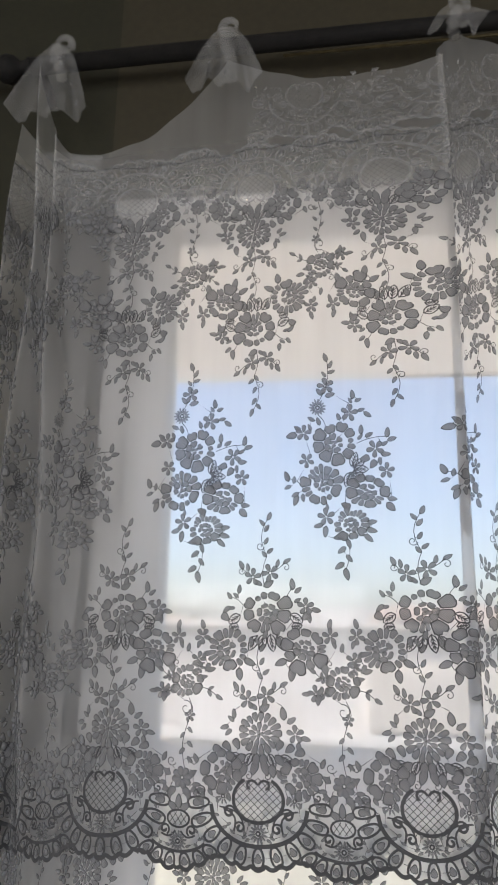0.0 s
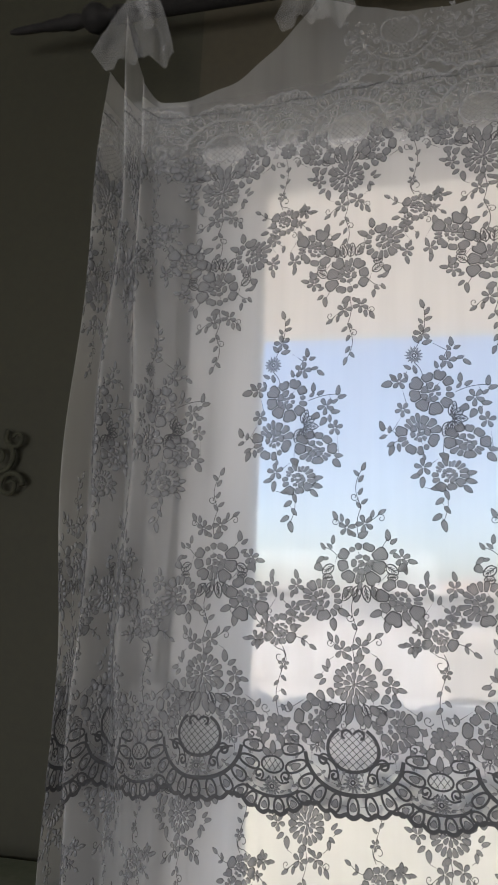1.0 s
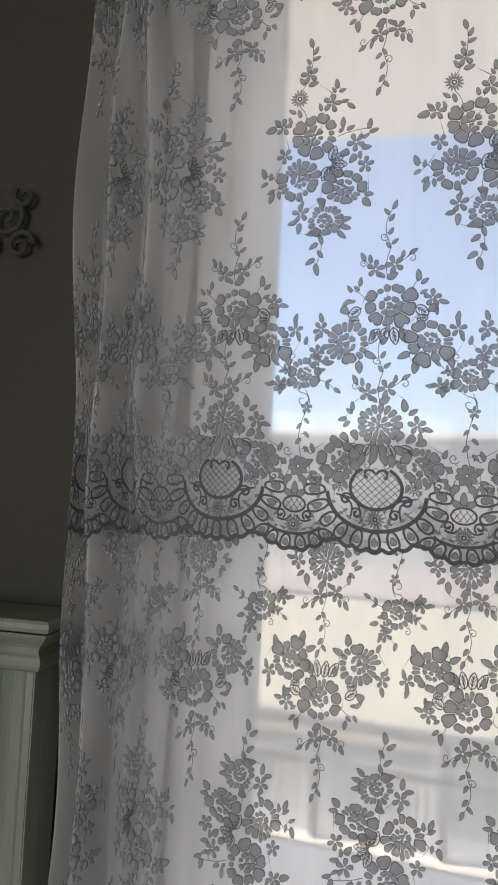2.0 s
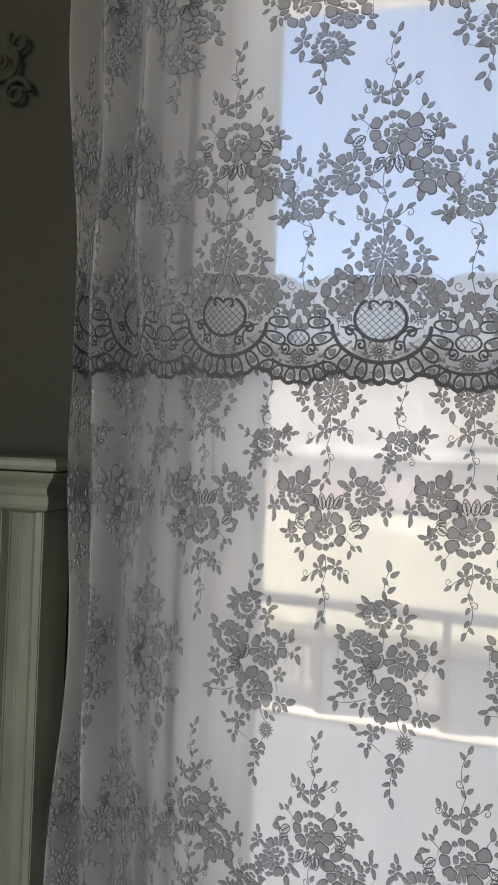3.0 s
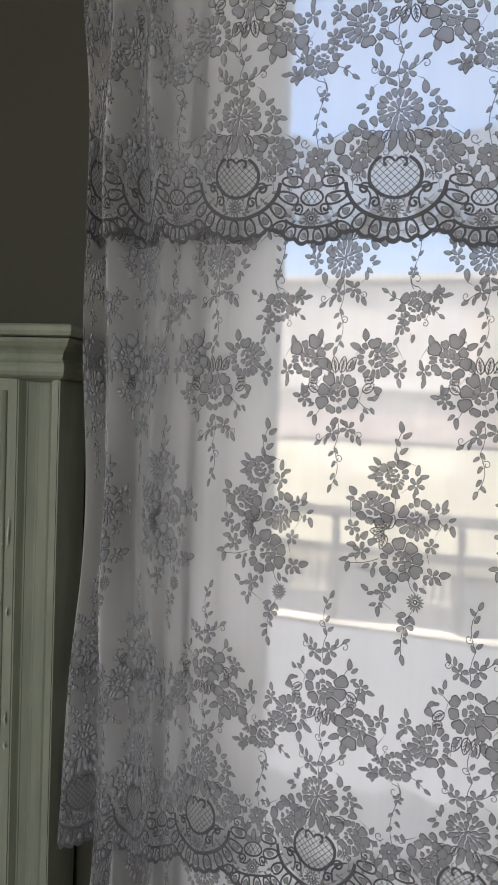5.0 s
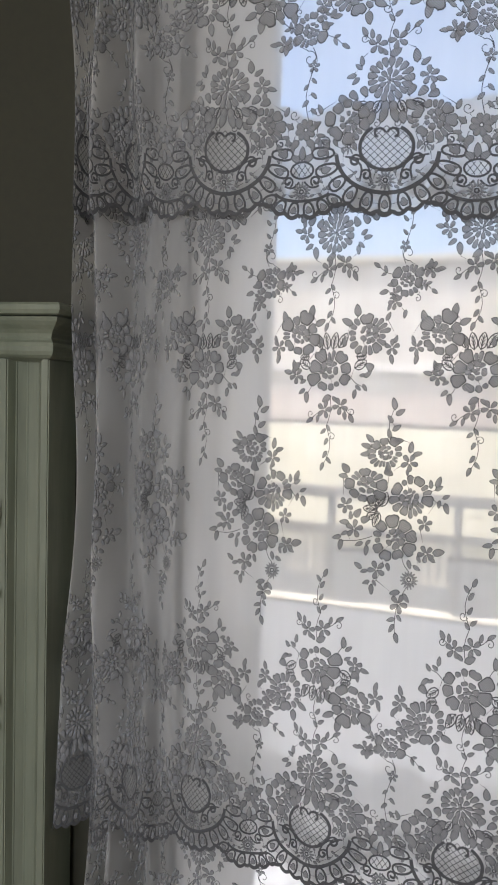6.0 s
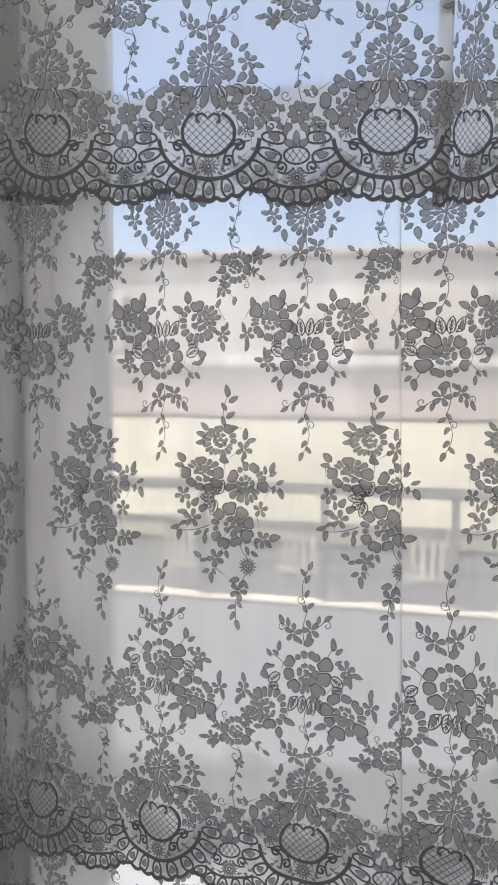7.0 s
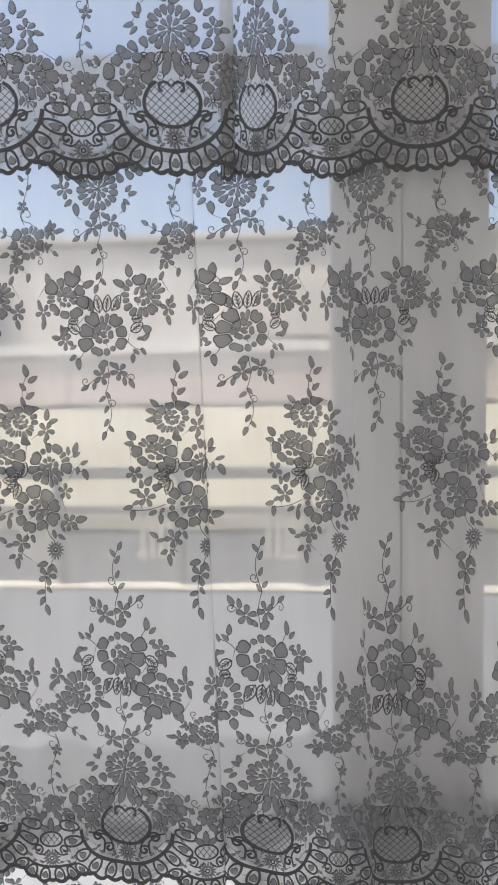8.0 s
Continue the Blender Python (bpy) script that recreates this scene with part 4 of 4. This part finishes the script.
def lace_border():
    """One repeat of the scalloped border: oval in its middle at (0, 0)."""
    g = Lace(5)
    c = Lace(6)
    # oval with two inward curls, latticed
    t = np.linspace(UP + 0.55, UP + 2 * np.pi - 0.55, 30)
    c.cord(np.stack([0.037 * np.cos(t), 0.002 + 0.031 * np.sin(t)], 1), 0.0050, 0.0014)
    for sx in (-1, 1):
        s = np.linspace(0, 1, 14)
        r = 0.0095 * (1 - 0.65 * s)
        th = -sx * (0.2 + 4.4 * s) + (math.pi if sx > 0 else 0)
        c.cord(np.stack([sx * 0.0105 + r * np.cos(th), 0.020 + r * np.sin(th)], 1), 0.0036, 0.0014)
    for k in np.linspace(-0.9, 0.9, 9):
        for tilt in (0.75, -0.75):
            # chord of the ellipse at a slant
            n = np.array((np.cos(tilt + UP), np.sin(tilt + UP)))
            dd = np.array((np.cos(tilt), np.sin(tilt)))
            o = n * k * 0.033
            A = (dd[0] / 0.036) ** 2 + (dd[1] / 0.030) ** 2
            B = 2 * (o[0] * dd[0] / 0.036 ** 2 + o[1] * dd[1] / 0.030 ** 2)
            C = (o[0] / 0.036) ** 2 + (o[1] / 0.030) ** 2 - 1
            q = B * B - 4 * A * C
            if q > 0:
                ends = [o + dd * (-B + s * q ** 0.5) / (2 * A) + np.array((0, 0.001)) for s in (-1, 1)]
                c.cord(np.linspace(ends[0], ends[1], 4), 0.0010, 0.0005)
    # broad bow
    t = np.linspace(-1.48, 1.48, 26)
    bow = np.stack([0.071 * np.sin(t), 0.000 - 0.060 * np.cos(t) ** 0.9], 1)
    c.cord(bow, 0.0058, 0.0014)
    for k in range(11):
        a = -1.50 + 3.0 * k / 10
        nx, ny = np.sin(a), -np.cos(a)
        base = np.array((0.074 * np.sin(a), -0.062 * np.cos(a)))
        ln = 0.026 if abs(a) < 1.0 else 0.032
        w = 0.0180
        o = []
        for s in np.linspace(0, 2 * np.pi, 15)[:-1]:
            al = 0.5 - 0.5 * np.cos(s)
            o.append((al * ln, np.sign(np.sin(s)) * abs(np.sin(s)) ** 0.75 * w * (0.36 + 0.13 * al)))
        c.cord(turned(o, math.atan2(ny, nx), *base), 0.0034, 0.0012, closed=True)
        g.petal(*(base + np.array((nx, ny)) * ln * 0.27), math.atan2(ny, nx), ln * 0.50, w * 0.56, 0)
    # narrow bow between, drawn half on each side of the repeat
    for sx in (-1, 1):
        X = sx * 0.12
        t = np.linspace(0, 1.15, 12)
        c.cord(np.stack([X - sx * 0.044 * np.sin(t), -0.052 - 0.020 * np.cos(t)], 1), 0.0042, 0.0014)
        for k in range(3):
            a = (k + 0.5) * 0.40
            nx, ny = -sx * np.sin(a), -np.cos(a)
            base = np.array((X - sx * 0.046 * np.sin(a), -0.053 - 0.021 * np.cos(a)))
            ln, w = 0.022, 0.0172
            o = []
            for s in np.linspace(0, 2 * np.pi, 15)[:-1]:
                al = 0.5 - 0.5 * np.cos(s)
                o.append((al * ln, np.sign(np.sin(s)) * abs(np.sin(s)) ** 0.75 * w * (0.36 + 0.13 * al)))
            c.cord(turned(o, math.atan2(ny, nx), *base), 0.0033, 0.0012, closed=True)
            g.petal(*(base + np.array((nx, ny)) * ln * 0.25), math.atan2(ny, nx), ln * 0.50, w * 0.56, 0)
        # scrolls either side of the daisy
        c.spiral(X - sx * 0.021, -0.044, 0.0080, UP - sx * 2.6, sx, 0.0036)
        c.stem(X - sx * 0.026, -0.050, X - sx * 0.004, -0.045, -sx * 0.25, 0.0028)
        for x, y, a in ((0.031, -0.047, 2.4), (0.030, -0.056, 0.3), (0.024, -0.061, -0.5), (0.012, -0.066, 0.4), (0.036, -0.050, -1.0), (0.026, -0.030, 1.4), (0.034, -0.018, 0.9)):
            g.leaf(X - sx * x, y, a if sx < 0 else math.pi - a, 0.0085)
        # scrolls in the broad bow
        c.spiral(sx * 0.043, -0.016, 0.0092, UP + sx * 1.2, -sx, 0.0038)
        c.spiral(sx * 0.027, -0.036, 0.0080, UP - sx * 1.0, sx, 0.0036)
        c.stem(sx * 0.052, -0.012, sx * 0.036, -0.042, -sx * 0.30, 0.0030)
        c.stem(sx * 0.058, -0.010, sx * 0.020, -0.050, -sx * 0.28, 0.0024)
        for x, y, a in ((0.046, 0.016, 0.9), (0.062, 0.020, 2.0), (0.058, -0.022, 0.2), (0.040, -0.030, -0.6), (0.046, -0.036, -0.2), (0.034, -0.044, 0.5), (0.024, -0.050, 2.7), (0.060, -0.006, 1.2), (0.014, -0.034, 1.9), (0.018, -0.046, 1.0), (0.012, -0.050, -0.5)):
            g.leaf(sx * x, y, a if sx > 0 else math.pi - a, 0.0092)
        g.daisy(sx * 0.053, 0.004, 0.012, 10)
        # twig with a tendril under the rose
        c.spiral(sx * 0.086, 0.010, 0.0075, UP - sx * 0.6, sx, 0.0020)
        for x, y, a in ((0.084, 0.022, 2.2), (0.094, 0.016, -0.8), (0.098, 0.028, 1.1), (0.104, 0.008, -1.4), (0.076, 0.014, -2.2)):
            g.leaf(sx * x, y, a if sx > 0 else math.pi - a, 0.013)
    g.daisy(0, -0.043, 0.015, 14)
    # small oval with three leaves and a daisy, centred on the edge of the repeat
    X = 0.12
    t = np.linspace(0, 2 * np.pi, 19)[:-1]
    c.cord(np.stack([X + 0.017 * np.cos(t), -0.029 + 0.0115 * np.sin(t)], 1), 0.0030, 0.0012, closed=True)
    for k in (-1, 0, 1):
        c.cord([(X + 0.009 * k - 0.006, -0.037), (X + 0.009 * k + 0.006, -0.021)], 0.0010, 0.0005)
        c.cord([(X + 0.009 * k + 0.006, -0.037), (X + 0.009 * k - 0.006, -0.021)], 0.0010, 0.0005)
        g.leaf(X + 0.003 * k, -0.017, UP - 1.0 * k, 0.023 if k == 0 else 0.018, 0.0095)
    g.daisy(X, -0.059, 0.015, 15)
    for sx in (-1, 1):
        g.leaf(X + sx * 0.006, 0.014, -UP + sx * 0.75, 0.019, 0.010)
        g.leaf(X + sx * 0.014, 0.030, UP - sx * 1.0, 0.016)
        g.leaf(X + sx * 0.020, 0.018, UP - sx * 1.5, 0.014)
    # corded edge
    u = np.linspace(-0.12, 0.12, 97)
    c.cord(np.stack([u, scallop_edge(u) + 0.0028], 1), 0.0060, 0.0014)
    return g, c


def link_lace(name, g, hang, u0, z0, material, parent, flip, tall=1.0):
    """Puts a motif on a tier, upright (1) or turned half round (-1): each flower a part, the foliage another."""
    p = np.array(g.v)
    at = hang.place(u0 + flip * p[:, 0], z0 + flip * tall * p[:, 1])
    at[:, 1] -= np.array(g.h) + 0.0004
    bloom = {}
    for k, (kind, f0, f1) in enumerate(g.blooms):
        for f in range(f0, f1):
            bloom[f] = k
    bloom.update(g.bars)
    pieces = {}
    for f, face in enumerate(g.f):
        pieces.setdefault(bloom.get(f, -1), []).append(f)
    for k, faces in pieces.items():
        used = sorted({v for f in faces for v in g.f[f]})
        new_index = {v: i for i, v in enumerate(used)}
        label = name if k < 0 else g.blooms[k][0]
        me = bpy.data.meshes.new(label)
        me.from_pydata(at[used].tolist(), [], [tuple(new_index[v] for v in g.f[f]) for f in faces])
        me.materials.append(material)
        # petal rims take the cord's painted backlit darkness
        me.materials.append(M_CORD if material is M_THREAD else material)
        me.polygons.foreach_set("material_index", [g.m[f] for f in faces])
        me.polygons.foreach_set("use_smooth", [True] * len(me.polygons))
        ob = new(label, me)
        ob.parent = parent


PYRAMID, CROWN, SPRIG, BOUQUET, BORDER = lace_pyramid(), lace_crown(), lace_sprig(), lace_bouquet(), lace_border()
for motif in (PYRAMID, CROWN, SPRIG, BOUQUET, *BORDER):
    motif.join()
curtain = empty("lace_curtain", (0, 1.2, 2.745), "tiered white tulle lace curtain with rose embroidery on a rod", "curtain")
CURTAIN_OFF = Matrix.Translation(curtain.location).inverted()


def net_tier(name, hang, u0, u1, top, foot, label, net=M_NET_DENSE):
    """The tulle of one tier between two edges given along the cloth."""
    us = np.append(np.arange(u0, u1, 0.004), u1)
    n, rows = len(us), 36
    zt, zf = top(us), foot(us)
    grid = np.stack([hang.place(us, zt + (zf - zt) * j / rows) for j in range(rows + 1)])
    faces = [(j * n + i, j * n + i + 1, (j + 1) * n + i + 1, (j + 1) * n + i) for j in range(rows) for i in range(n - 1)]
    me = bpy.data.meshes.new(name)
    me.from_pydata(grid.reshape(-1, 3).tolist(), [], faces)
    me.materials.append(net)
    me.polygons.foreach_set("use_smooth", [True] * len(me.polygons))
    ob = new(name, me)
    ob.parent = curtain
    ob.matrix_parent_inverse = CURTAIN_OFF
    ob["label"] = label
    return ob


def embroider(tier, hang, z_oval, columns, turn, upper=True, lower=True, gap=OVAL_GAP, tall=1.0):
    """All motifs of a tier, column by column."""
    for n in columns:
        u = n * PERIOD
        halves = ([(z_oval, 1)] if lower else []) + ([(z_oval + gap, -1)] if upper else [])
        for z, s in halves:
            rise = 0.213 * tall if s > 0 else (0.222 if tall == 1 else 0.234)
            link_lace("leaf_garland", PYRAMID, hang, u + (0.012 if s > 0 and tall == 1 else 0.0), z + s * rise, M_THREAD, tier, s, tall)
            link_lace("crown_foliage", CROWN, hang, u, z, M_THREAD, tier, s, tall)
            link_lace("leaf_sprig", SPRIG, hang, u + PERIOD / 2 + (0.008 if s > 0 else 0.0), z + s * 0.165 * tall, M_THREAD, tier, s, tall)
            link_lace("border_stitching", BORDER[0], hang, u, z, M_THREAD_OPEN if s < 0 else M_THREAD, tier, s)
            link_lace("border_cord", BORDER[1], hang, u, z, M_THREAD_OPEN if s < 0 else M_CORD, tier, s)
        if lower:
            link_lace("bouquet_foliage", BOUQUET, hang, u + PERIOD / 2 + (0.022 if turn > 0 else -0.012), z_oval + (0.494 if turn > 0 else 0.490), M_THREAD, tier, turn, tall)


KNOTS = (-0.560, -0.225, 0.20, 0.60, 1.00)
KNOT_U = [float(np.interp(k + 0.02, UPPER.xt, UPPER.u)) for k in KNOTS]
KNOT_U[0] = -0.36


def upper_top(u):
    """The header hangs in shallow swags between the ties."""
    z = np.full(len(u), 2.70)
    for a, b in zip(KNOT_U, KNOT_U[1:]):
        m = (u >= a) & (u <= b)
        s = (u[m] - a) / (b - a)
        z[m] = 2.725 - (0.18 if a < 0 and b < 0.25 else 0.08) * np.sin(np.pi * s) ** 0.8
    z[u < KNOT_U[0]] = 2.60
    return z


Z1, Z2, Z3, GAP = 1.412, 0.407, -0.575, 0.985
upper = net_tier("upper_tier", UPPER, -1.02, 1.80, lambda u: np.minimum(upper_top(u), 2.535), lambda u: Z1 + scallop_edge(u), "sheer upper tier with a scalloped lace border", M_NET)
net_tier("header", UPPER, -1.02, 1.80, lambda u: np.maximum(upper_top(u), 2.537), lambda u: np.full(len(u), 2.535), "plain sheer tulle header between the ties", M_HEADER)
embroider(upper, UPPER, Z1, range(-2, 7), 1)
for n in range(1, 7):
    link_lace("header_stitching", BORDER[0], UPPER, n * PERIOD + 0.10, 2.615, M_THREAD_OPEN, upper, 1)
    link_lace("header_cord", BORDER[1], UPPER, n * PERIOD + 0.10, 2.615, M_THREAD_OPEN, upper, 1)
seam = Lace(1)
seam.cord(np.stack([np.linspace(-0.60, 1.78, 240), 0.004 * np.sin(np.linspace(0, 40, 240)) + 0.002 * np.sin(np.linspace(0, 170, 240))], 1), 0.003, 0.0012)
seam.join()
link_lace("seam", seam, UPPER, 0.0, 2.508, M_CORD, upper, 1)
middle = net_tier("middle_tier", MIDDLE, -1.02, 1.80, lambda u: Z2 + GAP - scallop_edge(u), lambda u: Z2 + scallop_edge(u), "sheer middle tier with a scalloped lace border")
embroider(middle, MIDDLE, Z2, range(-2, 7), -1, gap=GAP, tall=0.95)
bottom = net_tier("bottom_tier", BOTTOM, -0.62, 1.80, lambda u: Z3 + GAP - scallop_edge(u), lambda u: np.full(len(u), FLOOR_Z + 0.03), "sheer bottom tier reaching the floor")
embroider(bottom, BOTTOM, Z3, range(-2, 7), -1, True, False, GAP, 0.95)


def heading_puff(x, seed, drop):
    """A tie round the rod and the tulle flap that falls from it."""
    rod_z = 2.731 + (x + 0.62) * 0.0364
    bm = bmesh.new()
    n, m = 40, 14
    rows = []
    for j in range(m + 1):
        s = j / m
        row = []
        for i in range(n + 1):
            a = -1 + 2 * i / n
            half = 0.018 + (0.10 + drop) * 0.23 * s ** 0.7
            fold = 0.012 * s * math.sin(a * 9 + seed) + 0.006 * s * math.sin(a * 17 + 2 * seed)
            z = 0.020 + rod_z - drop * s - 0.02 * (1 - a * a) * s + 0.010 * s * math.sin(a * 5 + seed)
            row.append(bm.verts.new((x + a * half, 1.178 - 0.022 * s + fold - 0.01 * (1 - a * a), z)))
        rows.append(row)
    for r0, r1 in zip(rows, rows[1:]):
        for i in range(n):
            bm.faces.new((r0[i], r0[i + 1], r1[i + 1], r1[i]))
    puff = adopt(part("header_flap", bm, M_VOILE, label="gathered tulle flap", smooth=True), curtain)
    pts = []
    for k in range(25):
        a = 2 * math.pi * k / 24
        pts.append((x + 0.006 * math.sin(2 * a + seed), 1.2 + 0.021 * math.sin(a), rod_z + 0.024 * math.cos(a)))
    adopt(part("tie", tube(pts, [0.010 + 0.003 * math.sin(3 * k + seed) for k in range(25)], 10), M_VOILE, label="twisted tulle tie", smooth=True), curtain)
    curl = []
    for k in range(16):
        a = -0.6 + 4.2 * k / 15
        r = 0.020 * (1 - 0.55 * k / 15)
        curl.append((x + 0.006 + r * math.cos(a) * (1 if seed % 2 else -1), 1.188, rod_z + 0.036 + r * math.sin(a)))
    adopt(part("tie_end", tube(curl, [0.0085 - 0.0003 * k for k in range(16)], 8), M_VOILE, label="curled end of the tie", smooth=True), curtain)


for k, x in enumerate(KNOTS):
    heading_puff(x, k + 1, (0.165, 0.135, 0.06, 0.12, 0.14)[k])


def build_rod():
    rod = empty("curtain_rod", (0.3, 1.2, 2.745), "blackened iron curtain rod with a turned finial", "curtain rod")
    adopt(part("pole", tube([(-0.62, 1.2, 2.731), (1.8, 1.2, 2.819)], 0.017, 16), M_ROD, smooth=True), rod)
    prof = [(0.0, 0.015), (0.008, 0.019), (0.016, 0.013), (0.026, 0.014), (0.036, 0.024), (0.052, 0.029), (0.068, 0.024), (0.078, 0.012), (0.088, 0.014), (0.104, 0.016), (0.122, 0.012), (0.140, 0.0125), (0.162, 0.009), (0.190, 0.0085), (0.222, 0.007), (0.235, 0.003)]
    adopt(part("finial", lathe(prof, (-0.615, 1.2, 2.731), (-1, 0, -0.05)), M_ROD, smooth=True), rod)
    adopt(part("track", tube([(-0.12, 1.215, 2.731), (1.8, 1.215, 2.801)], 0.0035, 8), M_BRASS, label="thin dull brass track", smooth=True), rod)
    for x in (-0.605, 1.5):
        z = 2.731 + (x + 0.62) * 0.0364
        bm = tube([(x, 1.2, z), (x, 1.25, z - 0.01), (x, WALL_Y0, z - 0.025)], 0.009, 10)
        adopt(part("bracket", bm, M_ROD, smooth=True), rod)
    return rod


build_rod()


def build_cabinet():
    """Shallow painted cabinet with a moulded top and a cove beside its corner."""
    cab = empty("cabinet", (-1.1, 1.2, FLOOR_Z), "sage green painted cabinet with a moulded top and chipped paint", "cabinet")
    plan = [(-1.75, 1.27), (-1.75, 1.16), (-0.632, 1.16), (-0.632, 1.27)]

    # the body has a cove run down beside its corner
    coved = plan[:2] + [(-0.704, 1.16), (-0.698, 1.178), (-0.684, 1.188), (-0.664, 1.186), (-0.650, 1.172), (-0.645, 1.16)] + plan[2:]

    def slab(grow, z0, z1):
        cx = -1.2
        bm = bmesh.new()
        pts = []
        for x, y in coved:
            gx = x + (grow if x > cx else -grow)
            gy = y - grow if y < 1.26 else y
            pts.append((gx, gy))
        lo = [bm.verts.new((x, y, z0)) for x, y in pts]
        hi = [bm.verts.new((x, y, z1)) for x, y in pts]
        bm.faces.new(lo[::-1])
        bm.faces.new(hi)
        for i in range(len(pts)):
            j = (i + 1) % len(pts)
            bm.faces.new((lo[i], lo[j], hi[j], hi[i]))
        bmesh.ops.recalc_face_normals(bm, faces=bm.faces)
        bmesh.ops.bevel(bm, geom=list(bm.edges), offset=0.002, segments=2, affect="EDGES")
        return bm

    def loft(profile):
        """A moulding: outlines at rising heights, each grown by so much."""
        bm = bmesh.new()
        rings = []
        for z, grow in profile:
            rings.append([bm.verts.new((x + (grow if x > -1.2 else -grow), y - grow if y < 1.26 else y, z - 0.012)) for x, y in plan])
        for r0, r1 in zip(rings, rings[1:]):
            for k in range(len(plan)):
                n = (k + 1) % len(plan)
                bm.faces.new((r0[k], r0[n], r1[n], r1[k]))
        bm.faces.new(rings[0][::-1])
        bm.faces.new(rings[-1])
        bmesh.ops.recalc_face_normals(bm, faces=bm.faces)
        return bm

    adopt(part("body", slab(-0.015, FLOOR_Z, 1.110), M_CAB), cab)
    adopt(part("cornice", loft([(1.118, -0.028), (1.123, -0.010), (1.127, -0.004), (1.133, -0.001), (1.140, 0.0), (1.146, -0.002), (1.150, -0.006), (1.154, -0.008), (1.160, -0.006), (1.166, -0.001), (1.172, 0.006), (1.178, 0.011), (1.184, 0.014)]), M_CAB, label="moulded cornice with worn paint"), cab)
    adopt(part("top", loft([(1.186, 0.012), (1.188, 0.018), (1.194, 0.021), (1.201, 0.020), (1.205, 0.016)]), M_CAB), cab)
    # beads and chips in the paint
    def front(t, out):
        return t, 1.174 - out

    for t in (-0.772, -0.757, -0.742):
        x, y = front(t, 0.0)
        adopt(part("bead", tube([(x, y, FLOOR_Z + 0.12), (x, y, 1.09)], 0.0050, 8), M_CAB, smooth=True), cab)
    rc = random.Random(8)
    for k in range(16):
        t, z, h = rc.choice((-0.772, -0.757, -0.742, -0.725)), rc.uniform(0.45, 1.0), rc.uniform(0.008, 0.05)
        x, y = front(t + rc.uniform(-0.003, 0.003), 0.0050)
        pts = [(x + rc.uniform(-0.0012, 0.0012), y, z + h * i / 4) for i in range(5)]
        adopt(part("paint_chip", tube(pts, [0.0006, 0.0016, 0.0022, 0.0014, 0.0005], 5), M_CHIP), cab)
    return cab


build_cabinet()


def build_ornament():
    """Gilt scrollwork on the wall."""
    o = empty("wall_ornament", (-0.755, 1.27, 1.785), "tarnished gilt scrollwork ornament on the olive wall", "wall ornament")
    def scroll(x, z, size, turn, start, laps=1.4):
        pts = []
        for k in range(40):
            t = k / 39
            a = start + turn * 2 * math.pi * laps * t
            r = size * (1 - 0.8 * t)
            pts.append((x - 0.02 + r * math.cos(a), 1.262, z - 0.02 + r * math.sin(a)))
        adopt(part("scroll", tube(pts, [0.0045 * (1 - 0.6 * k / 39) + 0.0012 for k in range(40)], 8), M_GILT, smooth=True), o)
    scroll(-0.755, 1.825, 0.026, 1, 0.0)
    scroll(-0.785, 1.875, 0.034, -1, 1.0)
    scroll(-0.752, 1.913, 0.022, 1, 2.4, 1.1)
    scroll(-0.825, 1.825, 0.028, -1, 2.6)
    scroll(-0.835, 1.905, 0.026, 1, 0.6)
    return o


build_ornament()
